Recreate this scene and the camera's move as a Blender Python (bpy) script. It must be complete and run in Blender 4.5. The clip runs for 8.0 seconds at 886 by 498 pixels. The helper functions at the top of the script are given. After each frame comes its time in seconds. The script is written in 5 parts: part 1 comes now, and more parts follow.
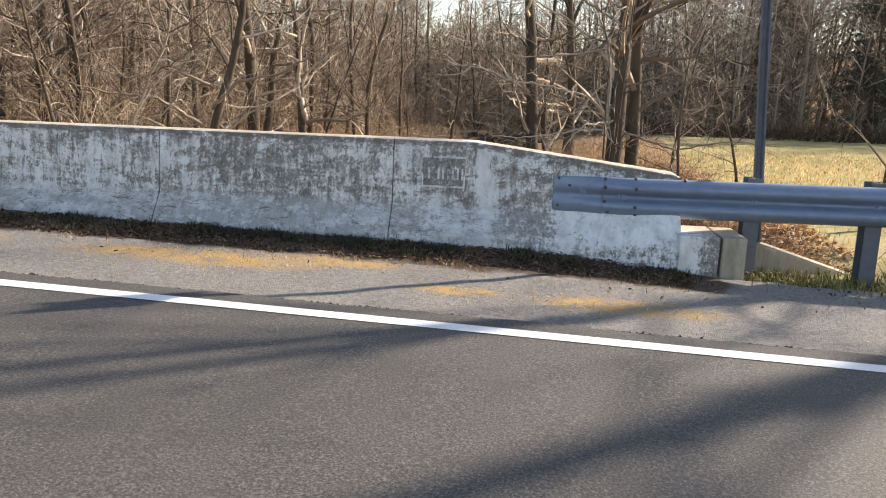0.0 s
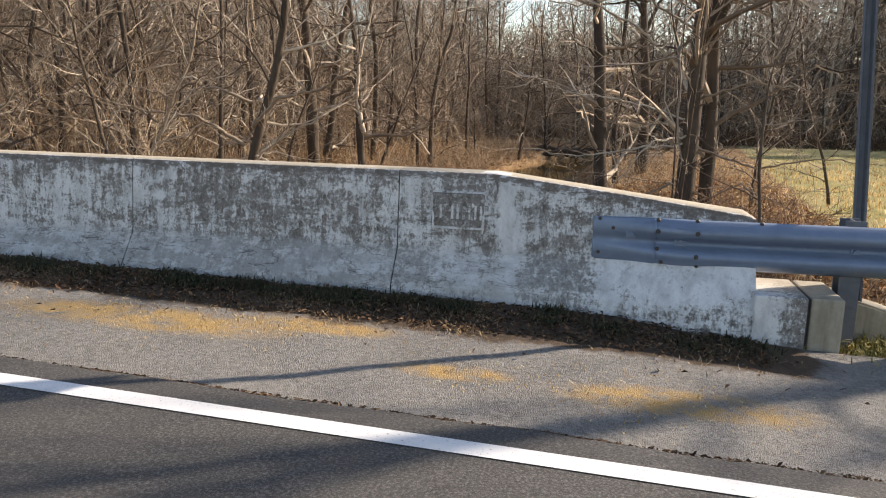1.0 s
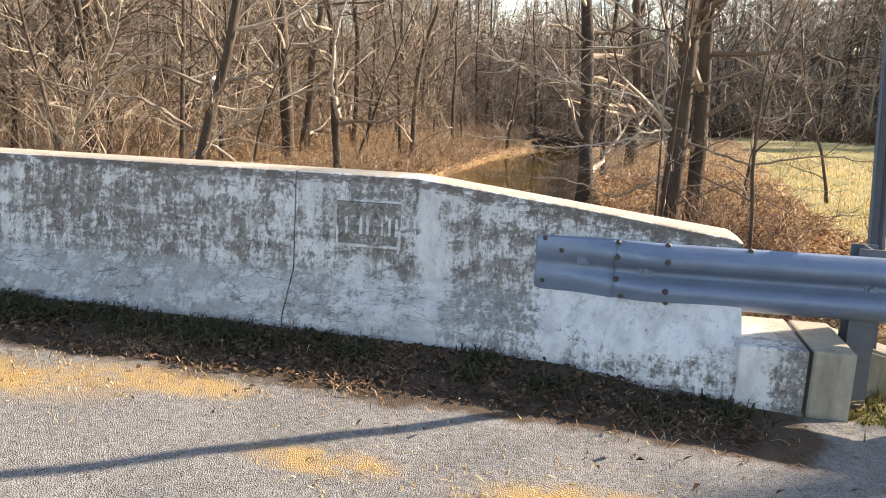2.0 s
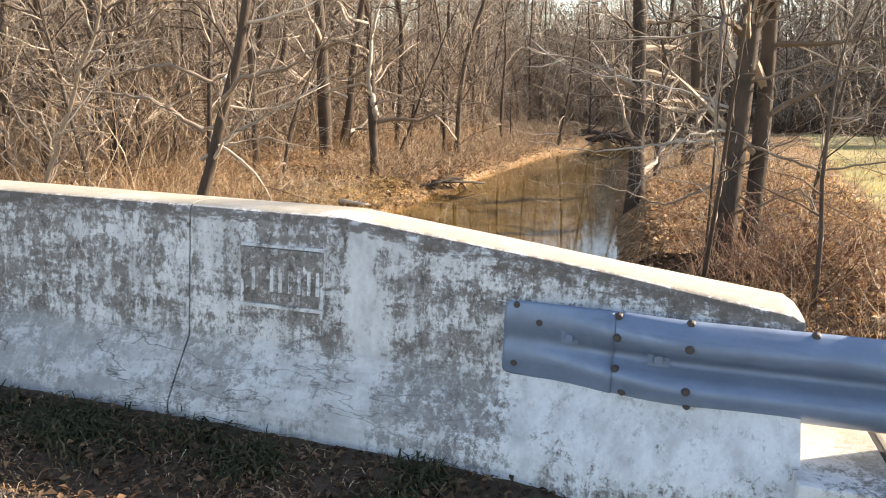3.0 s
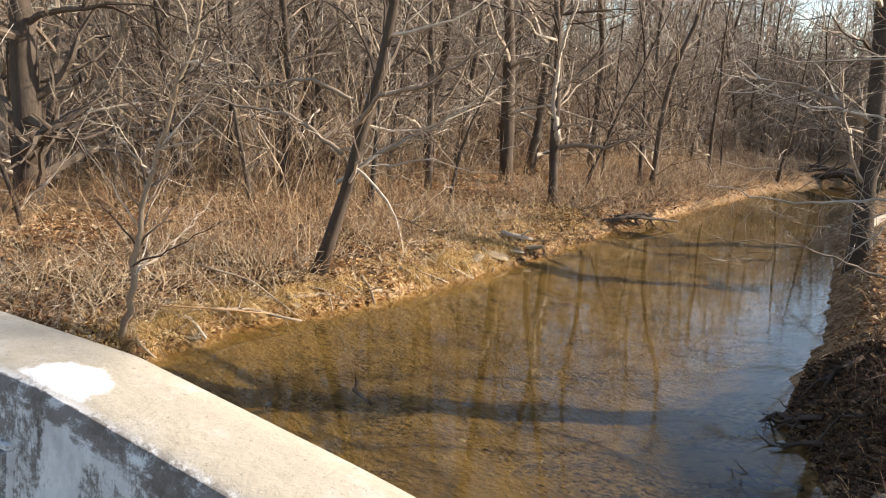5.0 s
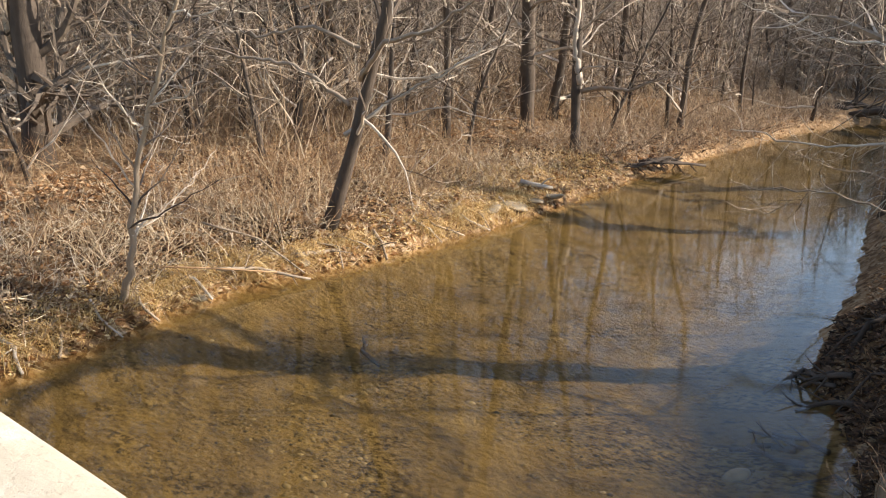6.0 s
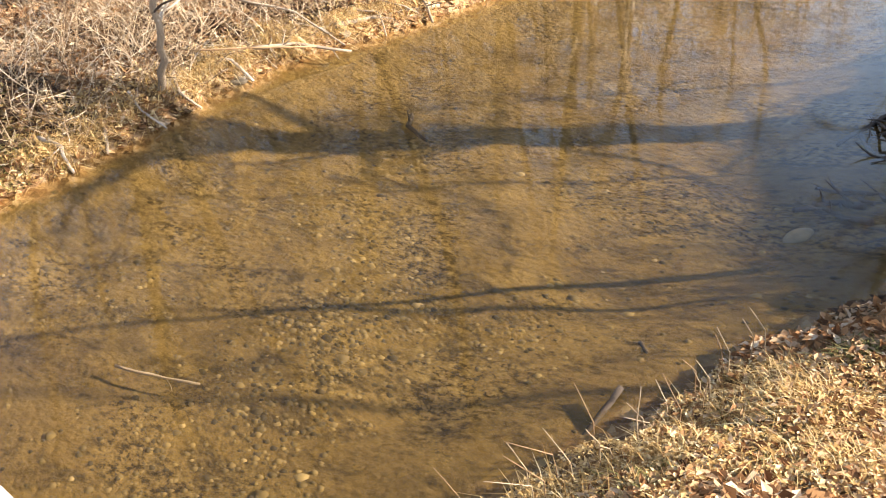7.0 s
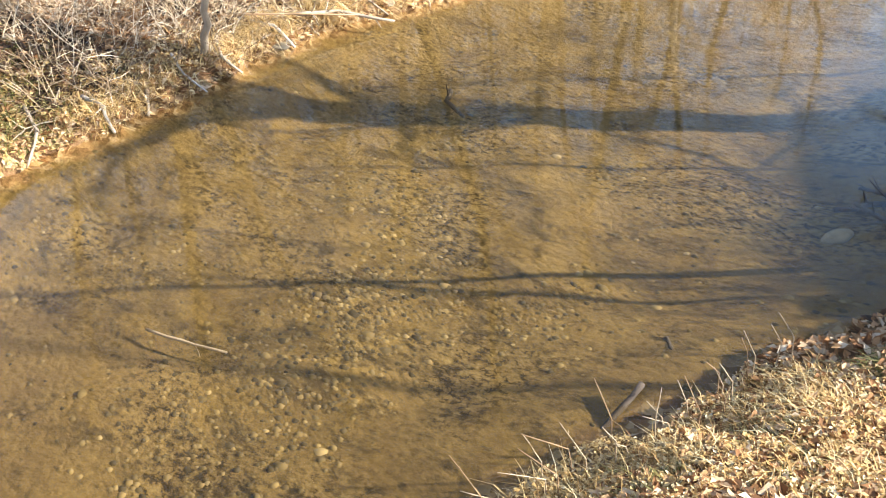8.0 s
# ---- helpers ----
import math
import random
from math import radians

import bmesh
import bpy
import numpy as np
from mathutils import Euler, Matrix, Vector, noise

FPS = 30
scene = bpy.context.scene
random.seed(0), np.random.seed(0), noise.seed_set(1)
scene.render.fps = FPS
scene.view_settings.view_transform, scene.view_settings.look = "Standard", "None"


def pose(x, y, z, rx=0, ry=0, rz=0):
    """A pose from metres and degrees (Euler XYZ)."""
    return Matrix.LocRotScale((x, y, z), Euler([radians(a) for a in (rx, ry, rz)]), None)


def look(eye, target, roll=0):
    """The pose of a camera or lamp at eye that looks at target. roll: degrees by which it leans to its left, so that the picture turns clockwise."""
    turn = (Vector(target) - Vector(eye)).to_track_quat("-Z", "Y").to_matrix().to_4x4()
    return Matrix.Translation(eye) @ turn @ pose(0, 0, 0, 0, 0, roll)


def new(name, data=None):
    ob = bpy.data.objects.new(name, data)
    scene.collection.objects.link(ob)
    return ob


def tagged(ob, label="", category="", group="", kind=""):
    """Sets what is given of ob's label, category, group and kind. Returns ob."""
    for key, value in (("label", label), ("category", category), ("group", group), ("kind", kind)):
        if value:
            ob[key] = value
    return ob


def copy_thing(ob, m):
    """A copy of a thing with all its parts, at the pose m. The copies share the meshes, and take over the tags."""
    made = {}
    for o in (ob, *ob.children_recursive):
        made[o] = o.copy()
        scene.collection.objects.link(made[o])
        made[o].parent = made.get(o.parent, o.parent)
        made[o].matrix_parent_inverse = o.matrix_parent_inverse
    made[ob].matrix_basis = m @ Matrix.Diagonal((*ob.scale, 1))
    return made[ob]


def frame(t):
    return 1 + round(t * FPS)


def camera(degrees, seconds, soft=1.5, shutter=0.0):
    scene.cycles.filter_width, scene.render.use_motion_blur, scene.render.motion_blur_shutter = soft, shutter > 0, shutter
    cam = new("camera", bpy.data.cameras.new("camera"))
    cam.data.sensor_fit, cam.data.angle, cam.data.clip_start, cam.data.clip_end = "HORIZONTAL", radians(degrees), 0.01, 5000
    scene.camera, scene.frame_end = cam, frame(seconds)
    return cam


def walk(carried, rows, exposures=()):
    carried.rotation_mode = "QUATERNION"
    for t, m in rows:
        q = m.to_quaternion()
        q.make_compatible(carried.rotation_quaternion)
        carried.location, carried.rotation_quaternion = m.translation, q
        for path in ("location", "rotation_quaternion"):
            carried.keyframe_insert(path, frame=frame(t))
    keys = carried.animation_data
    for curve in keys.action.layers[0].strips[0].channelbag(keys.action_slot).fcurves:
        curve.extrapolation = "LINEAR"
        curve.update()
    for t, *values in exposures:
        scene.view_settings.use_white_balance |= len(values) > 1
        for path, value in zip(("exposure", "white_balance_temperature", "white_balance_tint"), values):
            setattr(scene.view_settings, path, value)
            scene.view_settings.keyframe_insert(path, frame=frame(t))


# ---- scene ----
cam = camera(58.6, 8.0, soft=1.05)
PATH = [
    (0, (0.064, -0.031, 1.339), (-0.118, 1.921, 0.941), 2.1),
    (0.5, (0.196, 0.582, 1.375), (-0.005, 2.545, 1.045), 1.4),
    (1, (0.369, 1.256, 1.418), (-0.007, 3.184, 1.04), 1.4),
    (1.2, (0.382, 1.488, 1.434), (0.081, 3.429, 1.056), 2.2),
    (2.3, (0.727, 2.908, 1.418), (0.353, 4.828, 0.999), 2.3),
    (2.5, (0.779, 3.177, 1.425), (0.437, 5.112, 1.054), 2.1),
    (3, (0.851, 3.801, 1.47), (0.347, 5.688, 1.039), 1.8),
    (3.5, (0.913, 4.431, 1.524), (0.42, 6.33, 1.138), 0.7),
    (4, (0.972, 4.984, 1.524), (0.336, 6.837, 1.122), 3.3),
    (4.5, (1.015, 5.496, 1.533), (0.356, 7.342, 1.136), 4.2),
    (5, (1.06, 5.81, 1.527), (0.072, 7.501, 1.12), 3.4),
    (5.2, (1.08, 5.90, 1.52), (0.033, 7.553, 1.106), 2.2),
    (6.3, (1.01, 6.40, 1.545), (0.025, 7.986, 0.824), 1.1),
    (6.5, (0.985, 6.48, 1.53), (0.087, 8.030, 0.633), 0.8),
    (7, (1.075, 6.73, 1.545), (0.029, 8.040, 0.452), -4.5),
    (7.5, (1.075, 6.79, 1.575), (0.153, 8.132, 0.412), -0.2),
    (8, (1.069, 6.805, 1.635), (-0.019, 8.020, 0.477), -3.2),
]
EXPOSURES = [(0, 1.24, 7350, 16), (1.2, 0.89, 7350, 16), (2.3, 1.64, 7450, 16), (3.5, 1.55, 7250, 15), (4.5, 1.12, 7050, 15), (5.2, 1.12, 6950, 14), (6.5, 1.46, 6650, 13), (7, 1.9, 6950, 15), (7.5, 2.04, 6650, 12), (8, 2.1, 6100, 9)]
walk(cam, [(t, look(eye, target, roll)) for t, eye, target, roll in PATH], EXPOSURES)

# ---- light ----
SUN_AZ, SUN_EL = radians(32.5), radians(25.8)   # azimuth from +x towards +y
sun_way = Vector((math.cos(SUN_EL) * math.cos(SUN_AZ), math.cos(SUN_EL) * math.sin(SUN_AZ), math.sin(SUN_EL)))
world = bpy.data.worlds.new("sky")
scene.world = world
world.use_nodes = True
wn = world.node_tree.nodes
sky = wn.new("ShaderNodeTexSky")
sky.sky_type = "NISHITA"
sky.sun_disc = False
sky.sun_elevation = SUN_EL
sky.sun_rotation = radians(90) - SUN_AZ
sky.air_density, sky.dust_density, sky.ozone_density = 1.0, 0.6, 1.2
wn["Background"].inputs["Strength"].default_value = 0.115
world.node_tree.links.new(sky.outputs[0], wn["Background"].inputs[0])
lamp = bpy.data.lights.new("sun", "SUN")
lamp.energy, lamp.angle, lamp.color = 5.0, radians(0.55), (1.0, 0.93, 0.82)
sun = new("sun", lamp)
sun.matrix_world = look(sun_way * 60, (0, 0, 0))

# ---- materials ----
def material(name, rough=0.8, metal=0.0, spec=0.4):
    m = bpy.data.materials.new(name)
    m.use_nodes = True
    b = m.node_tree.nodes["Principled BSDF"]
    b.inputs["Roughness"].default_value = rough
    b.inputs["Metallic"].default_value = metal
    b.inputs["Specular IOR Level"].default_value = spec
    return m, m.node_tree, b


def coords(nt, scale=(1, 1, 1)):
    tc = nt.nodes.new("ShaderNodeTexCoord")
    mp = nt.nodes.new("ShaderNodeMapping")
    mp.inputs["Scale"].default_value = scale
    nt.links.new(tc.outputs["Object"], mp.inputs[0])
    return mp.outputs[0]


def tex(nt, vec, scale, detail=6.0, rough=0.6, distort=0.0):
    n = nt.nodes.new("ShaderNodeTexNoise")
    n.inputs["Scale"].default_value, n.inputs["Detail"].default_value = scale, detail
    n.inputs["Roughness"].default_value, n.inputs["Distortion"].default_value = rough, distort
    nt.links.new(vec, n.inputs["Vector"])
    return n.outputs["Fac"]


def voro(nt, vec, scale, out="Distance", feature="F1"):
    n = nt.nodes.new("ShaderNodeTexVoronoi")
    n.feature = feature
    n.inputs["Scale"].default_value = scale
    nt.links.new(vec, n.inputs["Vector"])
    return n.outputs[out]


def ramp(nt, fac, stops):
    n = nt.nodes.new("ShaderNodeValToRGB")
    el = n.color_ramp.elements
    while len(el) < len(stops):
        el.new(0.5)
    for e, (p, c) in zip(el, stops):
        e.position = p
        e.color = (*c, 1) if len(c) == 3 else c
    nt.links.new(fac, n.inputs[0])
    return n.outputs[0]


def grey(nt, fac, lo, hi, a=0.0, b=1.0):
    return ramp(nt, fac, [(lo, (a, a, a)), (hi, (b, b, b))])


def mix(nt, fac, a, b, how="MIX"):
    n = nt.nodes.new("ShaderNodeMix")
    n.data_type, n.blend_type = "RGBA", how
    for v, i in ((fac, 0), (a, 6), (b, 7)):
        if isinstance(v, (int, float)):
            n.inputs[i].default_value = v
        elif isinstance(v, tuple):
            n.inputs[i].default_value = (*v, 1)
        else:
            nt.links.new(v, n.inputs[i])
    return n.outputs[2]


def maths(nt, op, a, b=0.0, clamp=False):
    n = nt.nodes.new("ShaderNodeMath")
    n.operation, n.use_clamp = op, clamp
    for v, i in ((a, 0), (b, 1)):
        if isinstance(v, (int, float)):
            n.inputs[i].default_value = v
        else:
            nt.links.new(v, n.inputs[i])
    return n.outputs[0]


def bump(nt, b, height, strength=0.5, dist=0.01):
    n = nt.nodes.new("ShaderNodeBump")
    n.inputs["Strength"].default_value, n.inputs["Distance"].default_value = strength, dist
    nt.links.new(height, n.inputs["Height"])
    nt.links.new(n.outputs[0], b.inputs["Normal"])


def attr(nt, name):
    n = nt.nodes.new("ShaderNodeAttribute")
    n.attribute_name = name
    return n.outputs["Fac"]


def vary(nt, out="Random"):
    return nt.nodes.new("ShaderNodeObjectInfo").outputs[out]


def island(nt):
    return nt.nodes.new("ShaderNodeNewGeometry").outputs["Random Per Island"]


def asphalt_material():
    m, nt, b = material("asphalt", 0.75, spec=0.35)
    v = coords(nt)
    fine = tex(nt, v, 85, 4, 0.8)
    big = tex(nt, v, 0.9, 5, 0.6)
    streak = tex(nt, coords(nt, (0.25, 3.0, 1)), 1.2, 4, 0.55)
    c = ramp(nt, fine, [(0.32, (0.014, 0.014, 0.014)), (0.5, (0.058, 0.056, 0.053)), (0.72, (0.23, 0.22, 0.205))])
    c = mix(nt, grey(nt, big, 0.35, 0.7, 0.0, 0.35), c, (0.082, 0.075, 0.066))
    c = mix(nt, grey(nt, streak, 0.5, 0.75, 0.0, 0.4), c, (0.045, 0.044, 0.044))
    nt.links.new(c, b.inputs["Base Color"])
    bump(nt, b, fine, 0.7, 0.004)
    return m


def line_material():
    m, nt, b = material("road_paint", 0.55)
    v = coords(nt)
    wear = tex(nt, v, 60, 4, 0.75)
    c = ramp(nt, wear, [(0.28, (0.16, 0.16, 0.16)), (0.40, (0.72, 0.72, 0.71)), (1.0, (0.82, 0.82, 0.81))])
    nt.links.new(c, b.inputs["Base Color"])
    bump(nt, b, wear, 0.4, 0.003)
    return m


def shoulder_material():
    m, nt, b = material("gravel_shoulder", 0.9, spec=0.2)
    v = coords(nt)
    stones = voro(nt, v, 170)
    stone_col = voro(nt, v, 170, "Color")
    big = tex(nt, v, 1.3, 6, 0.65)
    c = ramp(nt, stones, [(0.0, (0.34, 0.325, 0.30)), (0.5, (0.21, 0.20, 0.185)), (0.8, (0.07, 0.066, 0.06))])
    c = mix(nt, 0.10, c, stone_col, "OVERLAY")
    c = mix(nt, grey(nt, big, 0.45, 0.65, 0.0, 0.5), c, (0.12, 0.112, 0.10))
    c = mix(nt, grey(nt, tex(nt, v, 30, 7, 0.85), 0.46, 0.58, 0.0, 0.6), c, (0.33, 0.32, 0.295))
    # dry straw and soil lying in patches along the middle of the shoulder
    straw = mix(nt, tex(nt, coords(nt, (3, 16, 1)), 7, 5, 0.7), (0.22, 0.135, 0.05), (0.60, 0.41, 0.18))
    mask = maths(nt, "MULTIPLY", attr(nt, "straw"), grey(nt, tex(nt, v, 6.0, 7, 0.8), 0.38, 0.56))
    c = mix(nt, mask, c, straw)
    # dark litter close under the parapet
    dirt = mix(nt, tex(nt, v, 40, 5, 0.7), (0.03, 0.022, 0.017), (0.15, 0.105, 0.07))
    edge = maths(nt, "ADD", attr(nt, "dirt"), maths(nt, "MULTIPLY", maths(nt, "SUBTRACT", tex(nt, v, 4.0, 6, 0.7), 0.5), 0.9))
    c = mix(nt, grey(nt, edge, 0.42, 0.6), c, dirt)
    nt.links.new(c, b.inputs["Base Color"])
    bump(nt, b, maths(nt, "ADD", stones, tex(nt, v, 35, 4, 0.7)), 0.8, 0.007)
    return m


def parapet_material():
    """Weathered concrete with flaking whitewash: bare stained patches above, streaks, clean lower band."""
    m, nt, b = material("whitewashed_concrete", 0.88, spec=0.25)
    v = coords(nt)
    flake = tex(nt, coords(nt, (1, 1, 0.85)), 15.0, 12, 0.84, 0.25)
    region = tex(nt, coords(nt, (0.9, 1, 0.9)), 2.6, 5, 0.6, 0.2)
    runs = tex(nt, coords(nt, (11, 11, 1.2)), 1.7, 6, 0.68)
    fine = tex(nt, v, 65, 5, 0.7)
    speck = tex(nt, coords(nt, (1, 1, 0.7)), 58, 8, 0.8)
    bare = mix(nt, fine, (0.12, 0.108, 0.098), (0.36, 0.335, 0.31))
    bare = mix(nt, grey(nt, tex(nt, v, 3.1, 6, 0.7), 0.45, 0.70, 0, 0.6), bare, (0.21, 0.18, 0.15))
    bare = mix(nt, grey(nt, tex(nt, v, 6.5, 7, 0.75), 0.5, 0.7, 0, 0.7), bare, (0.44, 0.42, 0.40))
    bare = mix(nt, grey(nt, tex(nt, coords(nt, (1, 1, 0.8)), 30, 9, 0.8), 0.50, 0.60, 0, 0.75), bare, (0.085, 0.075, 0.068))
    bare = mix(nt, grey(nt, tex(nt, coords(nt, (1.1, 1, 0.9)), 22, 9, 0.8), 0.54, 0.60, 0, 0.8), bare, (0.62, 0.615, 0.605))
    white = mix(nt, fine, (0.66, 0.66, 0.655), (0.86, 0.86, 0.85))
    white = mix(nt, grey(nt, tex(nt, coords(nt, (2.5, 2.5, 1.2)), 3.2, 7, 0.7), 0.44, 0.66, 0, 0.7), white, (0.42, 0.415, 0.41))
    white = mix(nt, grey(nt, tex(nt, coords(nt, (1, 1, 0.6)), 19, 9, 0.8), 0.55, 0.62, 0, 0.55), white, (0.30, 0.29, 0.275))
    s = maths(nt, "ADD", maths(nt, "MULTIPLY", flake, 0.42), maths(nt, "MULTIPLY", region, 0.22))
    s = maths(nt, "ADD", s, maths(nt, "MULTIPLY", maths(nt, "SUBTRACT", runs, 0.5), 0.34))
    s = maths(nt, "ADD", s, maths(nt, "MULTIPLY", speck, 0.42))
    sheets = tex(nt, coords(nt, (1.0, 1.0, 3.6)), 3.4, 9, 0.72, 0.3)
    s = maths(nt, "ADD", s, maths(nt, "MULTIPLY", maths(nt, "SUBTRACT", sheets, 0.5), 0.36))
    s = maths(nt, "ADD", s, attr(nt, "bare"))
    c = mix(nt, grey(nt, s, 0.505, 0.565), white, bare)
    # lower face: smoother grey, thin wash
    low = mix(nt, tex(nt, coords(nt, (3, 3, 6)), 2.4, 8, 0.7), (0.24, 0.235, 0.225), (0.54, 0.535, 0.52))
    c = mix(nt, maths(nt, "MULTIPLY", attr(nt, "low"), grey(nt, sheets, 0.40, 0.58, 0.35, 0.9)), c, low)
    # fine cracks running along the toe
    crack = maths(nt, "ABSOLUTE", maths(nt, "SUBTRACT", tex(nt, coords(nt, (0.7, 0.7, 3.4)), 2.2, 4, 0.55, 0.2), 0.5))
    c = mix(nt, maths(nt, "MULTIPLY", attr(nt, "low"), grey(nt, crack, 0.0, 0.009, 0.85, 0.0)), c, (0.09, 0.08, 0.07))
    # dark lichen and dirt under the coping
    lich = maths(nt, "ADD", attr(nt, "edge"), maths(nt, "MULTIPLY", maths(nt, "SUBTRACT", tex(nt, coords(nt, (2.2, 2, 5)), 4.5, 10, 0.8), 0.5), 2.2))
    c = mix(nt, grey(nt, lich, 0.80, 0.98, 0, 0.85), c, (0.15, 0.125, 0.105))
    # coping: bare buff concrete with rubbed white spots
    cop = mix(nt, tex(nt, v, 26, 8, 0.75), (0.33, 0.285, 0.21), (0.54, 0.485, 0.385))
    cop = mix(nt, grey(nt, tex(nt, v, 5.0, 6, 0.7), 0.52, 0.72, 0, 0.8), cop, (0.56, 0.53, 0.475))
    cop = mix(nt, grey(nt, tex(nt, v, 90, 3, 0.6), 0.62, 0.72, 0, 0.6), cop, (0.2, 0.17, 0.13))
    rub = maths(nt, "ADD", attr(nt, "rub"), maths(nt, "MULTIPLY", maths(nt, "SUBTRACT", tex(nt, v, 11, 7, 0.75), 0.5), 0.8))
    cop = mix(nt, grey(nt, rub, 0.42, 0.56, 0, 0.85), cop, (0.82, 0.82, 0.80))
    c = mix(nt, attr(nt, "top"), c, cop)
    nt.links.new(c, b.inputs["Base Color"])
    bump(nt, b, maths(nt, "ADD", maths(nt, "MULTIPLY", s, -0.8), maths(nt, "MULTIPLY", fine, 0.5)), 0.55, 0.008)
    return m


def concrete_material(name, lo, hi):
    m, nt, b = material(name, 0.9, spec=0.2)
    v = coords(nt)
    c = mix(nt, tex(nt, v, 22, 8, 0.72), lo, hi)
    c = mix(nt, grey(nt, tex(nt, coords(nt, (4, 4, 0.8)), 1.6, 6, 0.65), 0.5, 0.72, 0, 0.7), c, (lo[0] * 0.5, lo[1] * 0.5, lo[2] * 0.48))
    nt.links.new(c, b.inputs["Base Color"])
    bump(nt, b, tex(nt, v, 60, 5, 0.7), 0.5, 0.005)
    return m


def steel_material(name="galvanised_steel", base=(0.21, 0.27, 0.37), rough=0.42):
    m, nt, b = material(name, rough, metal=0.35)
    v = coords(nt)
    c = mix(nt, tex(nt, v, 9, 6, 0.7), tuple(x * 0.72 for x in base), tuple(min(1, x * 1.18) for x in base))
    c = mix(nt, grey(nt, tex(nt, coords(nt, (0.8, 3, 5)), 4, 6, 0.7), 0.55, 0.75, 0, 0.6), c, tuple(x * 0.55 for x in base))
    rust = grey(nt, tex(nt, v, 14, 8, 0.75), 0.70, 0.78, 0, 0.8)
    c = mix(nt, rust, c, (0.16, 0.085, 0.04))
    nt.links.new(c, b.inputs["Base Color"])
    nt.links.new(grey(nt, tex(nt, v, 20, 4, 0.6), 0.3, 0.7, rough - 0.1, rough + 0.18), b.inputs["Roughness"])
    bump(nt, b, tex(nt, v, 30, 4, 0.6), 0.15, 0.003)
    return m


def bark_material(name, lo, hi):
    m, nt, b = material(name, 0.92, spec=0.15)
    v = coords(nt, (7, 7, 1.3))
    grain = tex(nt, v, 3.0, 8, 0.72)
    c = mix(nt, grain, lo, hi)
    c = mix(nt, grey(nt, tex(nt, coords(nt), 1.1, 4, 0.6), 0.42, 0.7, 0, 0.55), c, tuple(x * 1.5 for x in hi))
    c = mix(nt, maths(nt, "MULTIPLY", vary(nt), 0.45), c, (lo[0] * 0.8, lo[1] * 0.75, lo[2] * 0.7))
    nt.links.new(c, b.inputs["Base Color"])
    bump(nt, b, grain, 0.9, 0.02)
    return m


def island_material(name, stops, rough=0.85, sss=False):
    m, nt, b = material(name, rough, spec=0.2)
    c = ramp(nt, island(nt), stops)
    nt.links.new(c, b.inputs["Base Color"])
    if sss:
        tr = nt.nodes.new("ShaderNodeBsdfTranslucent")
        nt.links.new(c, tr.inputs["Color"])
        ms = nt.nodes.new("ShaderNodeMixShader")
        ms.inputs[0].default_value = 0.35
        nt.links.new(b.outputs[0], ms.inputs[1])
        nt.links.new(tr.outputs[0], ms.inputs[2])
        nt.links.new(ms.outputs[0], nt.nodes["Material Output"].inputs["Surface"])
    return m


def twig_material():
    """Bare twigs: dark, brown and pale tones at random, colouring in shaded and lit sides."""
    m, nt, b = material("twig_bark", 0.85, spec=0.25)
    c = ramp(nt, island(nt), [(0.0, (0.050, 0.037, 0.028)), (0.35, (0.16, 0.120, 0.088)), (0.70, (0.36, 0.285, 0.21)), (1.0, (0.66, 0.58, 0.47))])
    c = mix(nt, grey(nt, tex(nt, coords(nt), 9, 5, 0.7), 0.4, 0.7, 0, 0.4), c, (0.10, 0.072, 0.052))
    nt.links.new(c, b.inputs["Base Color"])
    return m


